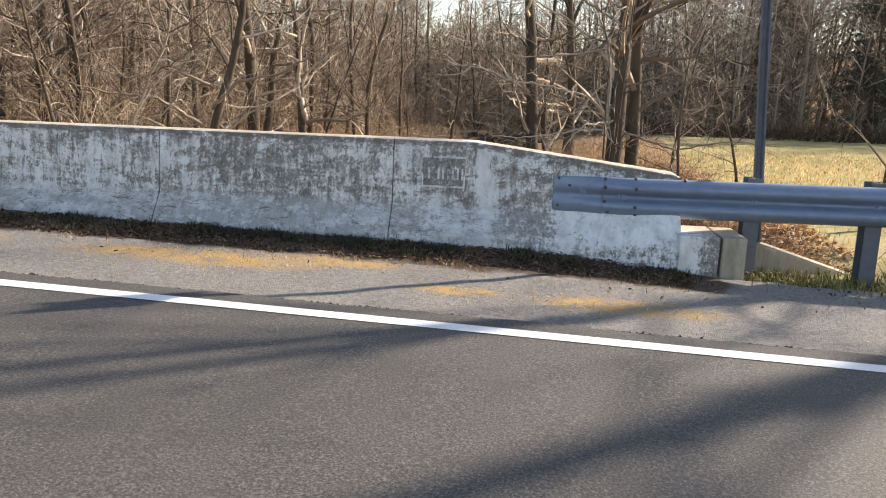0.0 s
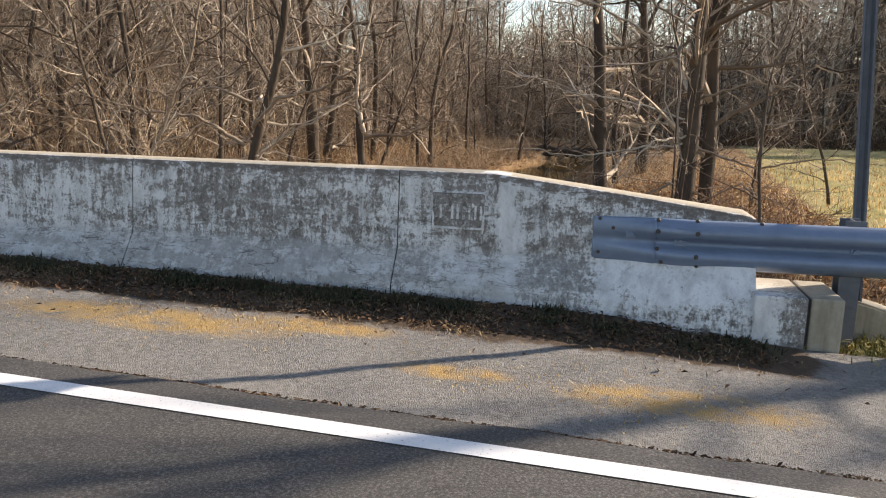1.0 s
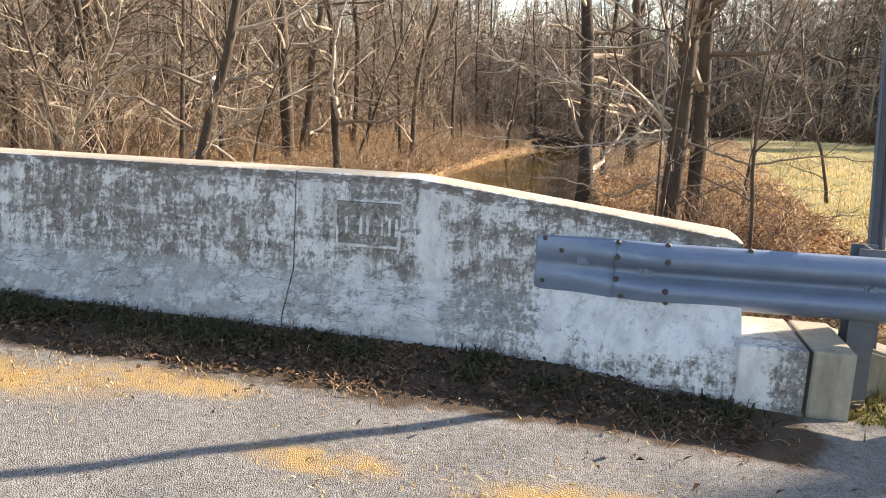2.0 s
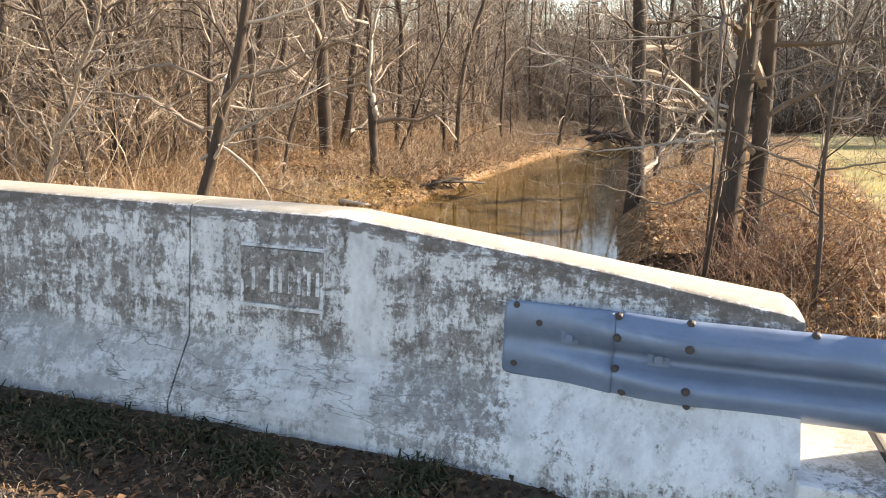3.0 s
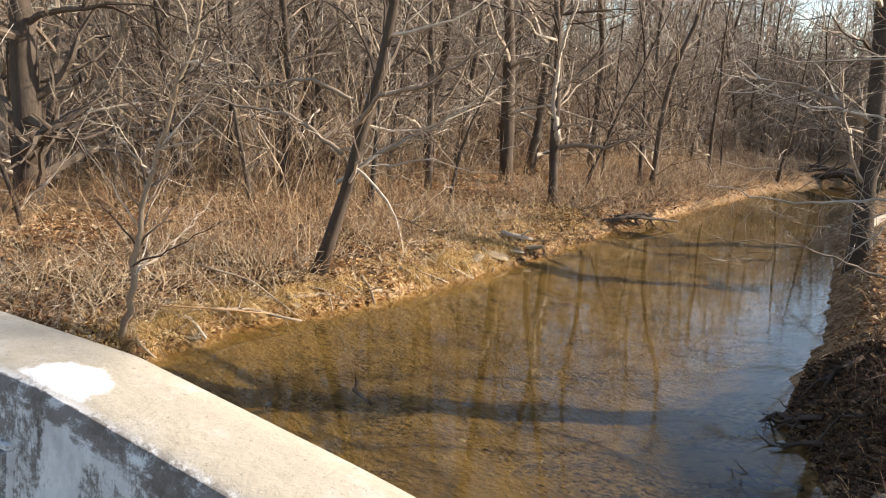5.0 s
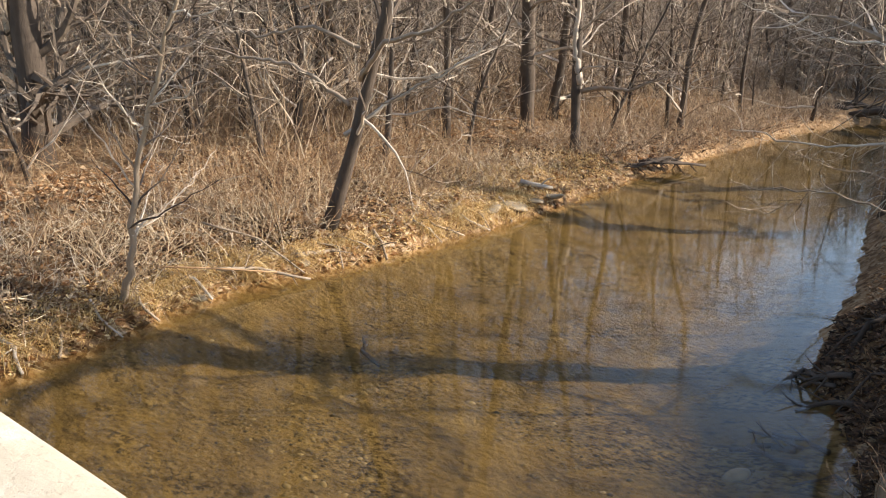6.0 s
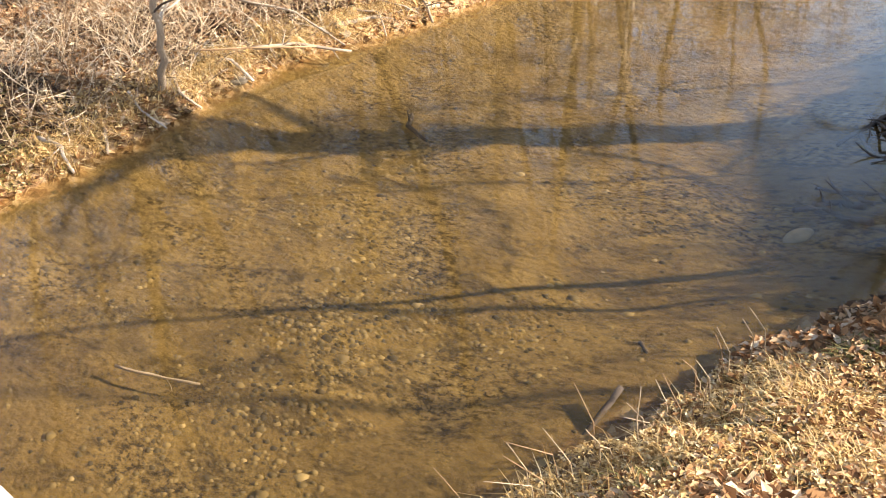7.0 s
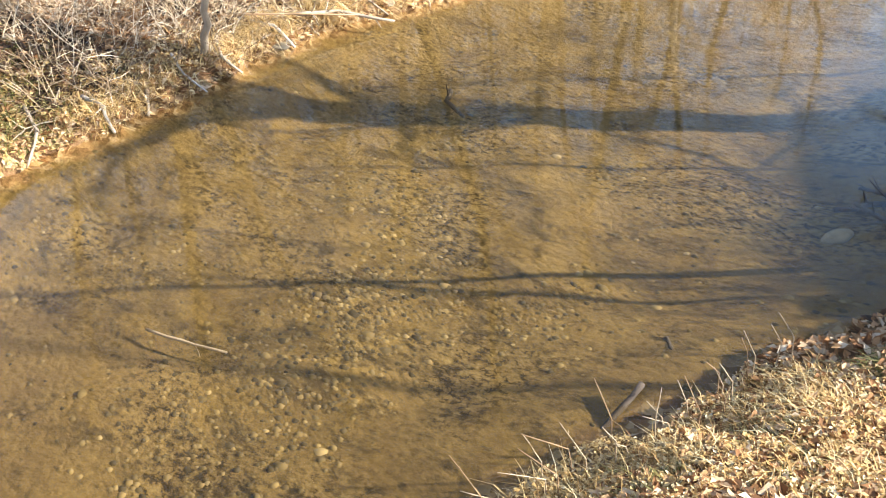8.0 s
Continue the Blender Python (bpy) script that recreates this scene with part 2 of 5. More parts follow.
def ground_material():
    m, nt, b = material("leafy_ground", 0.95, spec=0.12)
    v = coords(nt)
    leaf = voro(nt, coords(nt, (1, 1, 1)), 16, "Color")
    hue = nt.nodes.new("ShaderNodeSeparateColor")
    nt.links.new(leaf, hue.inputs[0])
    c = ramp(nt, hue.outputs[0], [(0.0, (0.10, 0.055, 0.026)), (0.35, (0.22, 0.125, 0.058)), (0.65, (0.34, 0.215, 0.11)), (1.0, (0.46, 0.34, 0.21))])
    c = mix(nt, grey(nt, tex(nt, v, 0.7, 6, 0.65), 0.42, 0.66, 0, 0.6), c, (0.13, 0.082, 0.042))
    c = mix(nt, grey(nt, tex(nt, v, 7, 6, 0.7), 0.5, 0.72, 0, 0.6), c, (0.07, 0.045, 0.025))
    grass = mix(nt, tex(nt, v, 12, 6, 0.75), (0.16, 0.15, 0.05), (0.42, 0.38, 0.17))
    grass = mix(nt, grey(nt, tex(nt, v, 0.25, 5, 0.6), 0.4, 0.65), grass, (0.40, 0.33, 0.17))
    gm = maths(nt, "ADD", attr(nt, "grass"), maths(nt, "MULTIPLY", maths(nt, "SUBTRACT", tex(nt, v, 0.8, 6, 0.7), 0.5), 0.8))
    c = mix(nt, grey(nt, gm, 0.42, 0.62), c, grass)
    # stream bed: ochre gravel and sand with darker cobbles
    peb = voro(nt, coords(nt, (1, 1.3, 1)), 13)
    bed = mix(nt, tex(nt, v, 24, 7, 0.75), (0.125, 0.083, 0.032), (0.40, 0.28, 0.11))
    bed = mix(nt, grey(nt, tex(nt, v, 1.1, 6, 0.7), 0.42, 0.62, 0, 0.75), bed, (0.37, 0.262, 0.108))
    bed = mix(nt, maths(nt, "MULTIPLY", grey(nt, tex(nt, v, 1.9, 5, 0.6), 0.48, 0.6), grey(nt, peb, 0.1, 0.45, 0.5, 0.0)), bed, (0.075, 0.055, 0.03))
    bed = mix(nt, maths(nt, "MULTIPLY", grey(nt, tex(nt, coords(nt, (1, 2.2, 1)), 4.5, 5, 0.65), 0.60, 0.68), 0.75), bed, (0.05, 0.039, 0.025))
    blot = tex(nt, coords(nt, (0.8, 1.5, 1)), 2.6, 9, 0.78, 0.6)
    bed = mix(nt, grey(nt, blot, 0.50, 0.60, 0, 0.66), bed, (0.075, 0.055, 0.028))
    bed = mix(nt, grey(nt, tex(nt, v, 55, 4, 0.7), 0.58, 0.72, 0, 0.5), bed, (0.42, 0.32, 0.16))
    fleck = tex(nt, coords(nt, (0.8, 1.25, 1)), 16, 8, 0.8, 0.3)
    patch = grey(nt, tex(nt, coords(nt, (0.7, 1.2, 1)), 0.9, 5, 0.6, 0.3), 0.46, 0.60, 0.12, 0.9)
    bed = mix(nt, maths(nt, "MULTIPLY", grey(nt, fleck, 0.505, 0.56), patch), bed, (0.05, 0.037, 0.018))
    bed = mix(nt, maths(nt, "MULTIPLY", grey(nt, fleck, 0.40, 0.47, 0.9, 0.0), patch), bed, (0.42, 0.32, 0.15))
    bed = mix(nt, 1.0, bed, (0.55, 0.525, 0.46), "MULTIPLY")
    c = mix(nt, attr(nt, "bed"), c, bed)
    nt.links.new(c, b.inputs["Base Color"])
    bump(nt, b, maths(nt, "ADD", tex(nt, v, 22, 6, 0.75), maths(nt, "MULTIPLY", peb, -0.5)), 0.9, 0.03)
    return m


def water_material():
    m = bpy.data.materials.new("stream_water")
    m.use_nodes = True
    nt = m.node_tree
    nt.nodes.remove(nt.nodes["Principled BSDF"])
    tr = nt.nodes.new("ShaderNodeBsdfTransparent")
    tr.inputs[0].default_value = (0.93, 0.88, 0.74, 1)
    gl = nt.nodes.new("ShaderNodeBsdfGlossy")
    gl.inputs["Roughness"].default_value = 0.05
    gl.inputs["Color"].default_value = (1, 1, 1, 1)
    fr = nt.nodes.new("ShaderNodeLayerWeight")
    fr.inputs["Blend"].default_value = 0.5
    bp = nt.nodes.new("ShaderNodeBump")
    bp.inputs["Strength"].default_value, bp.inputs["Distance"].default_value = 0.045, 0.02
    h = tex(nt, coords(nt, (1.6, 0.9, 1)), 2.2, 4, 0.5, 0.4)
    nt.links.new(h, bp.inputs["Height"])
    nt.links.new(bp.outputs[0], gl.inputs["Normal"])
    nt.links.new(bp.outputs[0], fr.inputs["Normal"])
    ms = nt.nodes.new("ShaderNodeMixShader")
    gloss = maths(nt, "ADD", 0.022, maths(nt, "MULTIPLY", maths(nt, "POWER", fr.outputs["Facing"], 4.6), 0.97))
    nt.links.new(gloss, ms.inputs[0])
    nt.links.new(tr.outputs[0], ms.inputs[1])
    nt.links.new(gl.outputs[0], ms.inputs[2])
    nt.links.new(ms.outputs[0], nt.nodes["Material Output"].inputs["Surface"])
    return m


ASPHALT, PAINT, SHOULDER = asphalt_material(), line_material(), shoulder_material()
PARAPET = parapet_material()
BUFF = concrete_material("buff_concrete", (0.30, 0.26, 0.20), (0.50, 0.445, 0.35))
PLATE = concrete_material("bare_plate_concrete", (0.19, 0.18, 0.165), (0.46, 0.45, 0.43))
DARKCON = concrete_material("dark_joint_filler", (0.035, 0.033, 0.03), (0.06, 0.055, 0.05))
STEEL = steel_material()
POSTSTEEL = steel_material("weathered_post_steel", (0.14, 0.155, 0.18), 0.6)
BOLT = steel_material("bolt_steel", (0.10, 0.085, 0.075), 0.65)
BARK = bark_material("grey_brown_bark", (0.045, 0.034, 0.026), (0.15, 0.118, 0.09))
BARK_DARK = bark_material("dark_bark", (0.036, 0.028, 0.022), (0.125, 0.098, 0.076))
BARK_PALE = bark_material("pale_bark", (0.20, 0.155, 0.11), (0.42, 0.345, 0.255))
TWIG = twig_material()
THICKET = island_material("grey_brown_stems", [(0, (0.07, 0.045, 0.03)), (0.4, (0.20, 0.135, 0.085)), (0.8, (0.40, 0.295, 0.19)), (1, (0.60, 0.49, 0.36))])
PALE_TWIGS = island_material("bleached_twigs", [(0, (0.10, 0.062, 0.036)), (0.4, (0.28, 0.19, 0.11)), (0.75, (0.52, 0.41, 0.27)), (1, (0.72, 0.62, 0.47))])
RED_STEMS = island_material("reddish_stems", [(0, (0.05, 0.028, 0.02)), (0.5, (0.17, 0.09, 0.055)), (0.85, (0.30, 0.18, 0.11)), (1, (0.42, 0.31, 0.22))])
# pale bark; on tree limbs it also carries the sunlit look in its colour
LIMB = bark_material("pale_limb_bark", (0.30, 0.26, 0.21), (0.60, 0.55, 0.47))
# dark stems; part of the right bank's shade is put into this colour
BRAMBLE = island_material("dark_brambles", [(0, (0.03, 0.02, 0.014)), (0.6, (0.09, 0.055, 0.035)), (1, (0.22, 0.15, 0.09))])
GROUND, WATER = ground_material(), water_material()
BRUSH = island_material("dry_stems", [(0, (0.08, 0.045, 0.026)), (0.4, (0.21, 0.12, 0.062)), (0.75, (0.38, 0.255, 0.14)), (1, (0.58, 0.46, 0.30))])
LEAF = island_material("fallen_leaves", [(0, (0.10, 0.045, 0.02)), (0.3, (0.29, 0.145, 0.06)), (0.6, (0.46, 0.265, 0.122)), (0.85, (0.62, 0.44, 0.265)), (1, (0.74, 0.61, 0.43))], 0.8, True)
# darker leaf tones; on the right bank they carry the shade in their colour
LEAF_DARK = island_material("dark_leaves", [(0, (0.03, 0.02, 0.013)), (0.5, (0.08, 0.048, 0.028)), (0.85, (0.15, 0.085, 0.048)), (1, (0.26, 0.16, 0.09))], 0.85)
STRAW = island_material("dry_grass", [(0, (0.20, 0.11, 0.04)), (0.35, (0.50, 0.33, 0.125)), (0.75, (0.72, 0.53, 0.25)), (1, (0.82, 0.68, 0.41))], 0.8, True)
GREEN = island_material("low_green_growth", [(0, (0.02, 0.022, 0.011)), (0.5, (0.04, 0.045, 0.02)), (0.85, (0.075, 0.065, 0.032)), (1, (0.14, 0.10, 0.06))], 0.8)
GRASS = island_material("green_grass", [(0, (0.08, 0.08, 0.022)), (0.5, (0.19, 0.17, 0.05)), (1, (0.40, 0.32, 0.12))], 0.8)
PINE = island_material("pine_needles", [(0, (0.035, 0.045, 0.032)), (0.6, (0.075, 0.09, 0.065)), (1, (0.14, 0.15, 0.11))], 0.8)
COBBLE = island_material("bed_cobbles", [(0, (0.045, 0.033, 0.016)), (0.5, (0.12, 0.086, 0.037)), (0.95, (0.21, 0.15, 0.065)), (1, (0.27, 0.20, 0.10))], 0.8)
STONE = concrete_material("pale_stone", (0.17, 0.135, 0.09), (0.36, 0.295, 0.205))


# ---- mesh helpers ----
def mesh_object(name, verts, faces, mat, parent=None, label="", smooth=False):
    me = bpy.data.meshes.new(name)
    me.from_pydata([tuple(v) for v in verts], [], faces)
    me.materials.append(mat)
    if smooth:
        me.shade_smooth()
    me.update()
    ob = new(name, me)
    if parent:
        ob.parent = parent
    if label:
        ob["label"] = label
    return ob


def part(name, bm, mat, parent=None, label="", smooth=False):
    me = bpy.data.meshes.new(name)
    bm.to_mesh(me)
    bm.free()
    me.materials.append(mat)
    if smooth:
        me.shade_smooth()
    ob = new(name, me)
    if parent:
        ob.parent = parent
    if label:
        ob["label"] = label
    return ob


def box(x0, x1, y0, y1, z0, z1, bevel=0.0):
    bm = bmesh.new()
    bmesh.ops.create_cube(bm, size=1)
    for v in bm.verts:
        v.co = Vector((x0 + (v.co.x + 0.5) * (x1 - x0), y0 + (v.co.y + 0.5) * (y1 - y0), z0 + (v.co.z + 0.5) * (z1 - z0)))
    if bevel:
        bmesh.ops.bevel(bm, geom=bm.edges[:], offset=bevel, segments=2, affect="EDGES", profile=0.6)
    return bm


def smoothstep(a, b, v):
    u = np.clip((np.asarray(v, float) - a) / (b - a), 0, 1)
    return u * u * (3 - 2 * u)


def grid_faces(nx, ny):
    i = np.arange(nx - 1)[:, None] * ny + np.arange(ny - 1)[None, :]
    return np.stack([i, i + ny, i + ny + 1, i + 1], -1).reshape(-1, 4).tolist()


def wave(x, y, s, k=0.0):
    """Cheap smooth unevenness, about -1 to 1."""
    return (np.sin(x * s + 1.3 + k) * np.cos(y * s * 1.17 + 0.4 + 2 * k) + 0.6 * np.sin(x * s * 2.3 + y * s * 1.9 + k) + 0.4 * np.cos(x * s * 4.1 - y * s * 3.7 + 3 * k)) / 2


def put_attr(ob, name, values):
    a = ob.data.attributes.new(name, "FLOAT", "POINT")
    a.data.foreach_set("value", np.asarray(values, np.float32))


# ---- lie of the land ----
WATER_Z = -1.74
LEFT_Y, LEFT_X = [-10, 7, 8.8, 10.2, 10.8, 11.8, 13.0, 14.0, 16.5, 19.7, 24.5, 27, 32, 38, 44, 52, 60, 70, 100], [-6.0, -6.0, -5.9, -6.05, -5.92, -6.15, -6.25, -5.85, -5.36, -5.08, -4.98, -4.75, -4.27, -3.6, -2.0, 2.5, 9, 20, 50]
RIGHT_Y, RIGHT_X = [-10, 7, 8.8, 9.5, 10.4, 10.9, 12.0, 13.0, 13.8, 14.4, 16, 18, 21, 28.6, 34, 38, 42, 46, 52, 60, 100], [-1.6, -1.2, -0.55, -0.25, 0.08, 0.3, 0.92, 0.85, 0.56, 0.25, 0.18, 0.3, 0.1, -0.38, -0.6, -0.4, 0.8, 3.4, 9.5, 20, 62]


def surface_z(x, y):
    """Top of the road and shoulder: a slight fall along the road, a slight rise towards the parapet."""
    x, y = np.asarray(x, float), np.asarray(y, float)
    return -0.024 * np.clip(x, -25, 25) + 0.055 * smoothstep(4.6, 6.3, y) * smoothstep(2.2, 0.2, x)


def land_z(x, y):
    x, y = np.asarray(x, float), np.asarray(y, float)
    xl = np.interp(y, LEFT_Y, LEFT_X) + 0.07 * wave(x * 0, y, 2.1) + 0.08 * wave(x * 0, y, 6.3, 1) + 0.05 * wave(x * 0, y, 15.0, 2)
    xr = np.interp(y, RIGHT_Y, RIGHT_X) + 0.10 * wave(x * 0, y, 2.6, 2) + 0.05 * wave(x * 0, y, 7.1, 3)
    dl, dr = xl - x, x - xr
    left = WATER_Z + 0.22 * smoothstep(-0.06, 0.36, dl) + 0.15 * smoothstep(0.25, 1.1, dl) + 0.22 * smoothstep(0.6, 5, dl) + 0.10 * wave(x, y, 0.55) * smoothstep(0.3, 2, dl) + 0.06 * wave(x, y, 2.2, 1) * smoothstep(0, 0.6, dl) + 0.05 * wave(x, y, 5.3, 7) * smoothstep(0.1, 0.6, dl) * smoothstep(12, 6, dl)
    left = left + 0.5 * smoothstep(12, 60, dl) + 9.0 * smoothstep(55, 140, np.hypot(x, y))
    right = WATER_Z + (0.40 + 0.22 * smoothstep(10.4, 12.0, y)) * smoothstep(-0.1, 0.9, dr) + 0.30 * smoothstep(0.9, 3.2, dr) + 0.07 * wave(x, y, 0.8, 4) * smoothstep(0.3, 2, dr) + 0.04 * wave(x, y, 2.9, 5) * smoothstep(0, 0.6, dr)
    right = right + 9.0 * smoothstep(62, 150, np.hypot(x, y))
    low = np.where(dl > dr, left, right)
    plateau = surface_z(x, y) - 0.06
    ramp_x = np.where(x > -3, smoothstep(10.4, 6.95, y + 0.35 * wave(x, y, 0.9, 2)), smoothstep(11.0, 7.2, y))
    inside = np.minimum(-dl, -dr)          # positive in the channel
    bank = low + (plateau - low) * ramp_x * smoothstep(0.25, 2.0, -inside)
    bed = WATER_Z - 0.06 - 0.20 * smoothstep(0.0, 1.3, inside) - 0.05 * wave(x, y, 1.4, 6) * smoothstep(0.3, 1, inside)
    cut = smoothstep(-0.16, 0.10, inside)
    near_bank = bank * (1 - cut) + bed * cut
    z = near_bank
    return z, inside


def graded(stops):
    out = []
    for (a, step), (b, _) in zip(stops, stops[1:]):
        out += list(np.arange(a, b - 1e-6, step))
    return np.array(out + [stops[-1][0]])


def build_ground():
    xs = graded([(-220, 12), (-60, 3), (-24, 0.6), (-9, 0.13), (5, 0.5), (22, 3), (60, 12), (220, 1)])
    ys = graded([(-60, 8), (-8, 1.0), (6, 0.13), (20, 0.3), (34, 0.8), (60, 4), (100, 12), (260, 1)])
    X, Y = np.meshgrid(xs, ys, indexing="ij")
    Z, inside = land_z(X, Y)
    ob = mesh_object("ground", np.stack([X, Y, Z], -1).reshape(-1, 3), grid_faces(len(xs), len(ys)), GROUND, smooth=True)
    put_attr(ob, "bed", smoothstep(0.0, 0.16, inside + 0.04 * wave(X, Y, 5)).ravel())
    grass = smoothstep(3.5, 5.5, X - 0.10 * (Y - 15)) * smoothstep(9, 13, Y) * smoothstep(70, 55, Y)
    verge = smoothstep(1.7, 2.1, X) * smoothstep(6.2, 6.5, Y) * smoothstep(7.6, 6.9, Y)
    put_attr(ob, "grass", np.maximum(grass, verge).ravel())
    tagged(ob, "leaf-strewn floodplain and sandy stream bed", "ground", kind="structure")


def build_water():
    xs, ys = np.linspace(-9, 24, 34), np.linspace(3, 66, 64)
    X, Y = np.meshgrid(xs, ys, indexing="ij")
    ob = mesh_object("water", np.stack([X, Y, X * 0 + WATER_Z], -1).reshape(-1, 3), grid_faces(len(xs), len(ys)), WATER, smooth=True)
    tagged(ob, "clear shallow stream reflecting sky and bare trees", "water", kind="structure")


LINE_Y0, LINE_K = 4.20, -0.036


def build_road():
    xs = graded([(-60, 3), (-9, 0.06), (6, 3), (60, 1)])
    ys = np.concatenate([np.linspace(-6, 3.5, 20), [4.2, 4.35]])
    edge = LINE_Y0 + LINE_K * xs + 0.27 + 0.022 * wave(xs, xs * 0, 3.1) + 0.012 * wave(xs, xs * 0, 13.0, 1) + 0.008 * wave(xs, xs * 0, 41.0, 2)
    verts, n = [], len(ys) + 2
    for x, e in zip(xs, edge):
        row = [min(y, e - 0.15) for y in ys]
        verts += [(x, y, float(surface_z(x, y)) + 0.024) for y in row]
        verts += [(x, e - 0.012, float(surface_z(x, e)) + 0.020), (x, e, float(surface_z(x, e)) - 0.04)]
    ob = mesh_object("road", verts, grid_faces(len(xs), n), ASPHALT)
    tagged(ob, "dark asphalt road with a ragged edge", "road", kind="structure")
    # edge line
    lx = graded([(-60, 3), (-9, 0.25), (6, 3), (60, 1)])
    lv = []
    for x in lx:
        y = LINE_Y0 + LINE_K * x
        lv += [(x, y - 0.062, float(surface_z(x, y)) + 0.0285), (x, y + 0.062, float(surface_z(x, y)) + 0.0285)]
    ob = mesh_object("edge_line", lv, grid_faces(len(lx), 2), PAINT)
    tagged(ob, "solid white painted road edge line", "road marking", kind="structure")


def build_shoulder():
    xs = graded([(-60, 3), (-9, 0.08), (6, 2), (60, 1)])
    ys = np.concatenate([[4.0, 4.35], np.arange(4.38, 6.64, 0.035)])
    X, Y = np.meshgrid(xs, ys, indexing="ij")
    Z = surface_z(X, Y) + 0.008 * wave(X, Y, 3.5) + 0.012 * wave(X, Y, 9, 1) * smoothstep(5.3, 6.2, Y) - 0.012
    Z = Z - 0.10 * smoothstep(6.15, 6.6, Y) * smoothstep(1.5, 1.9, X)
    ob = mesh_object("shoulder", np.stack([X, Y, Z], -1).reshape(-1, 3), grid_faces(len(xs), len(ys)), SHOULDER, smooth=True)
    straw = 0 * X
    for cx, cy, rx, ry in ((-2.3, 5.42, 0.95, 0.20), (-1.25, 5.58, 0.5, 0.13), (0.85, 5.06, 0.62, 0.17), (-0.3, 5.12, 0.3, 0.1), (-4.6, 5.5, 0.8, 0.2)):
        straw = np.maximum(straw, smoothstep(1.25, 0.6, np.hypot((X - cx) / rx, (Y - cy) / ry)))
    put_attr(ob, "straw", straw.ravel())
    seam = LINE_Y0 + LINE_K * X + 0.285 + 0.022 * wave(X, X * 0, 3.1)
    dirt = smoothstep(5.35, 6.0, Y + 0.02 * X) * smoothstep(2.0, 1.4, X)
    put_attr(ob, "dirt", np.maximum(dirt, 1.05 * smoothstep(0.075, 0.02, np.abs(Y - seam))).ravel())
    tagged(ob, "gravel shoulder with dry grass and dark litter", "road shoulder", kind="structure")


def build_bridge_deck():
    ob = part("bridge_deck", box(-7.4, 1.3, -6.0, 6.88, -0.75, -0.16), BUFF)
    tagged(ob, "concrete bridge deck under the road", "bridge", kind="structure")
    ob = part("abutment", box(-0.9, 1.9, -6.0, 6.80, -2.6, -0.20), BUFF)
    tagged(ob, "concrete bridge abutment at the stream", "bridge", kind="structure")
    ob = part("abutment", box(-8.4, -6.4, -6.0, 6.80, -2.6, -0.20), BUFF)
    tagged(ob, "concrete bridge abutment at the stream", "bridge", kind="structure")


# parapet: toe, break and coping along its length
def parapet_row(x):
    t = float(smoothstep(0.2, 1.30, x))
    top = 0.912 - 0.2 * max(0.0, min(1.0, (x + 0.32) / 1.70)) ** 1.0 * (1 if x > -0.32 else 0)
    brk_z = 0.355 + 0.105 * t
    toe_y = 6.43 - 0.185 * t
    brk_y = 6.612 - 0.115 * t
    return top, brk_y, brk_z, toe_y, 6.655 - 0.08 * float(smoothstep(0.5, 1.35, x)), 6.902 - 0.02 * float(smoothstep(0.2, 0.8, x))


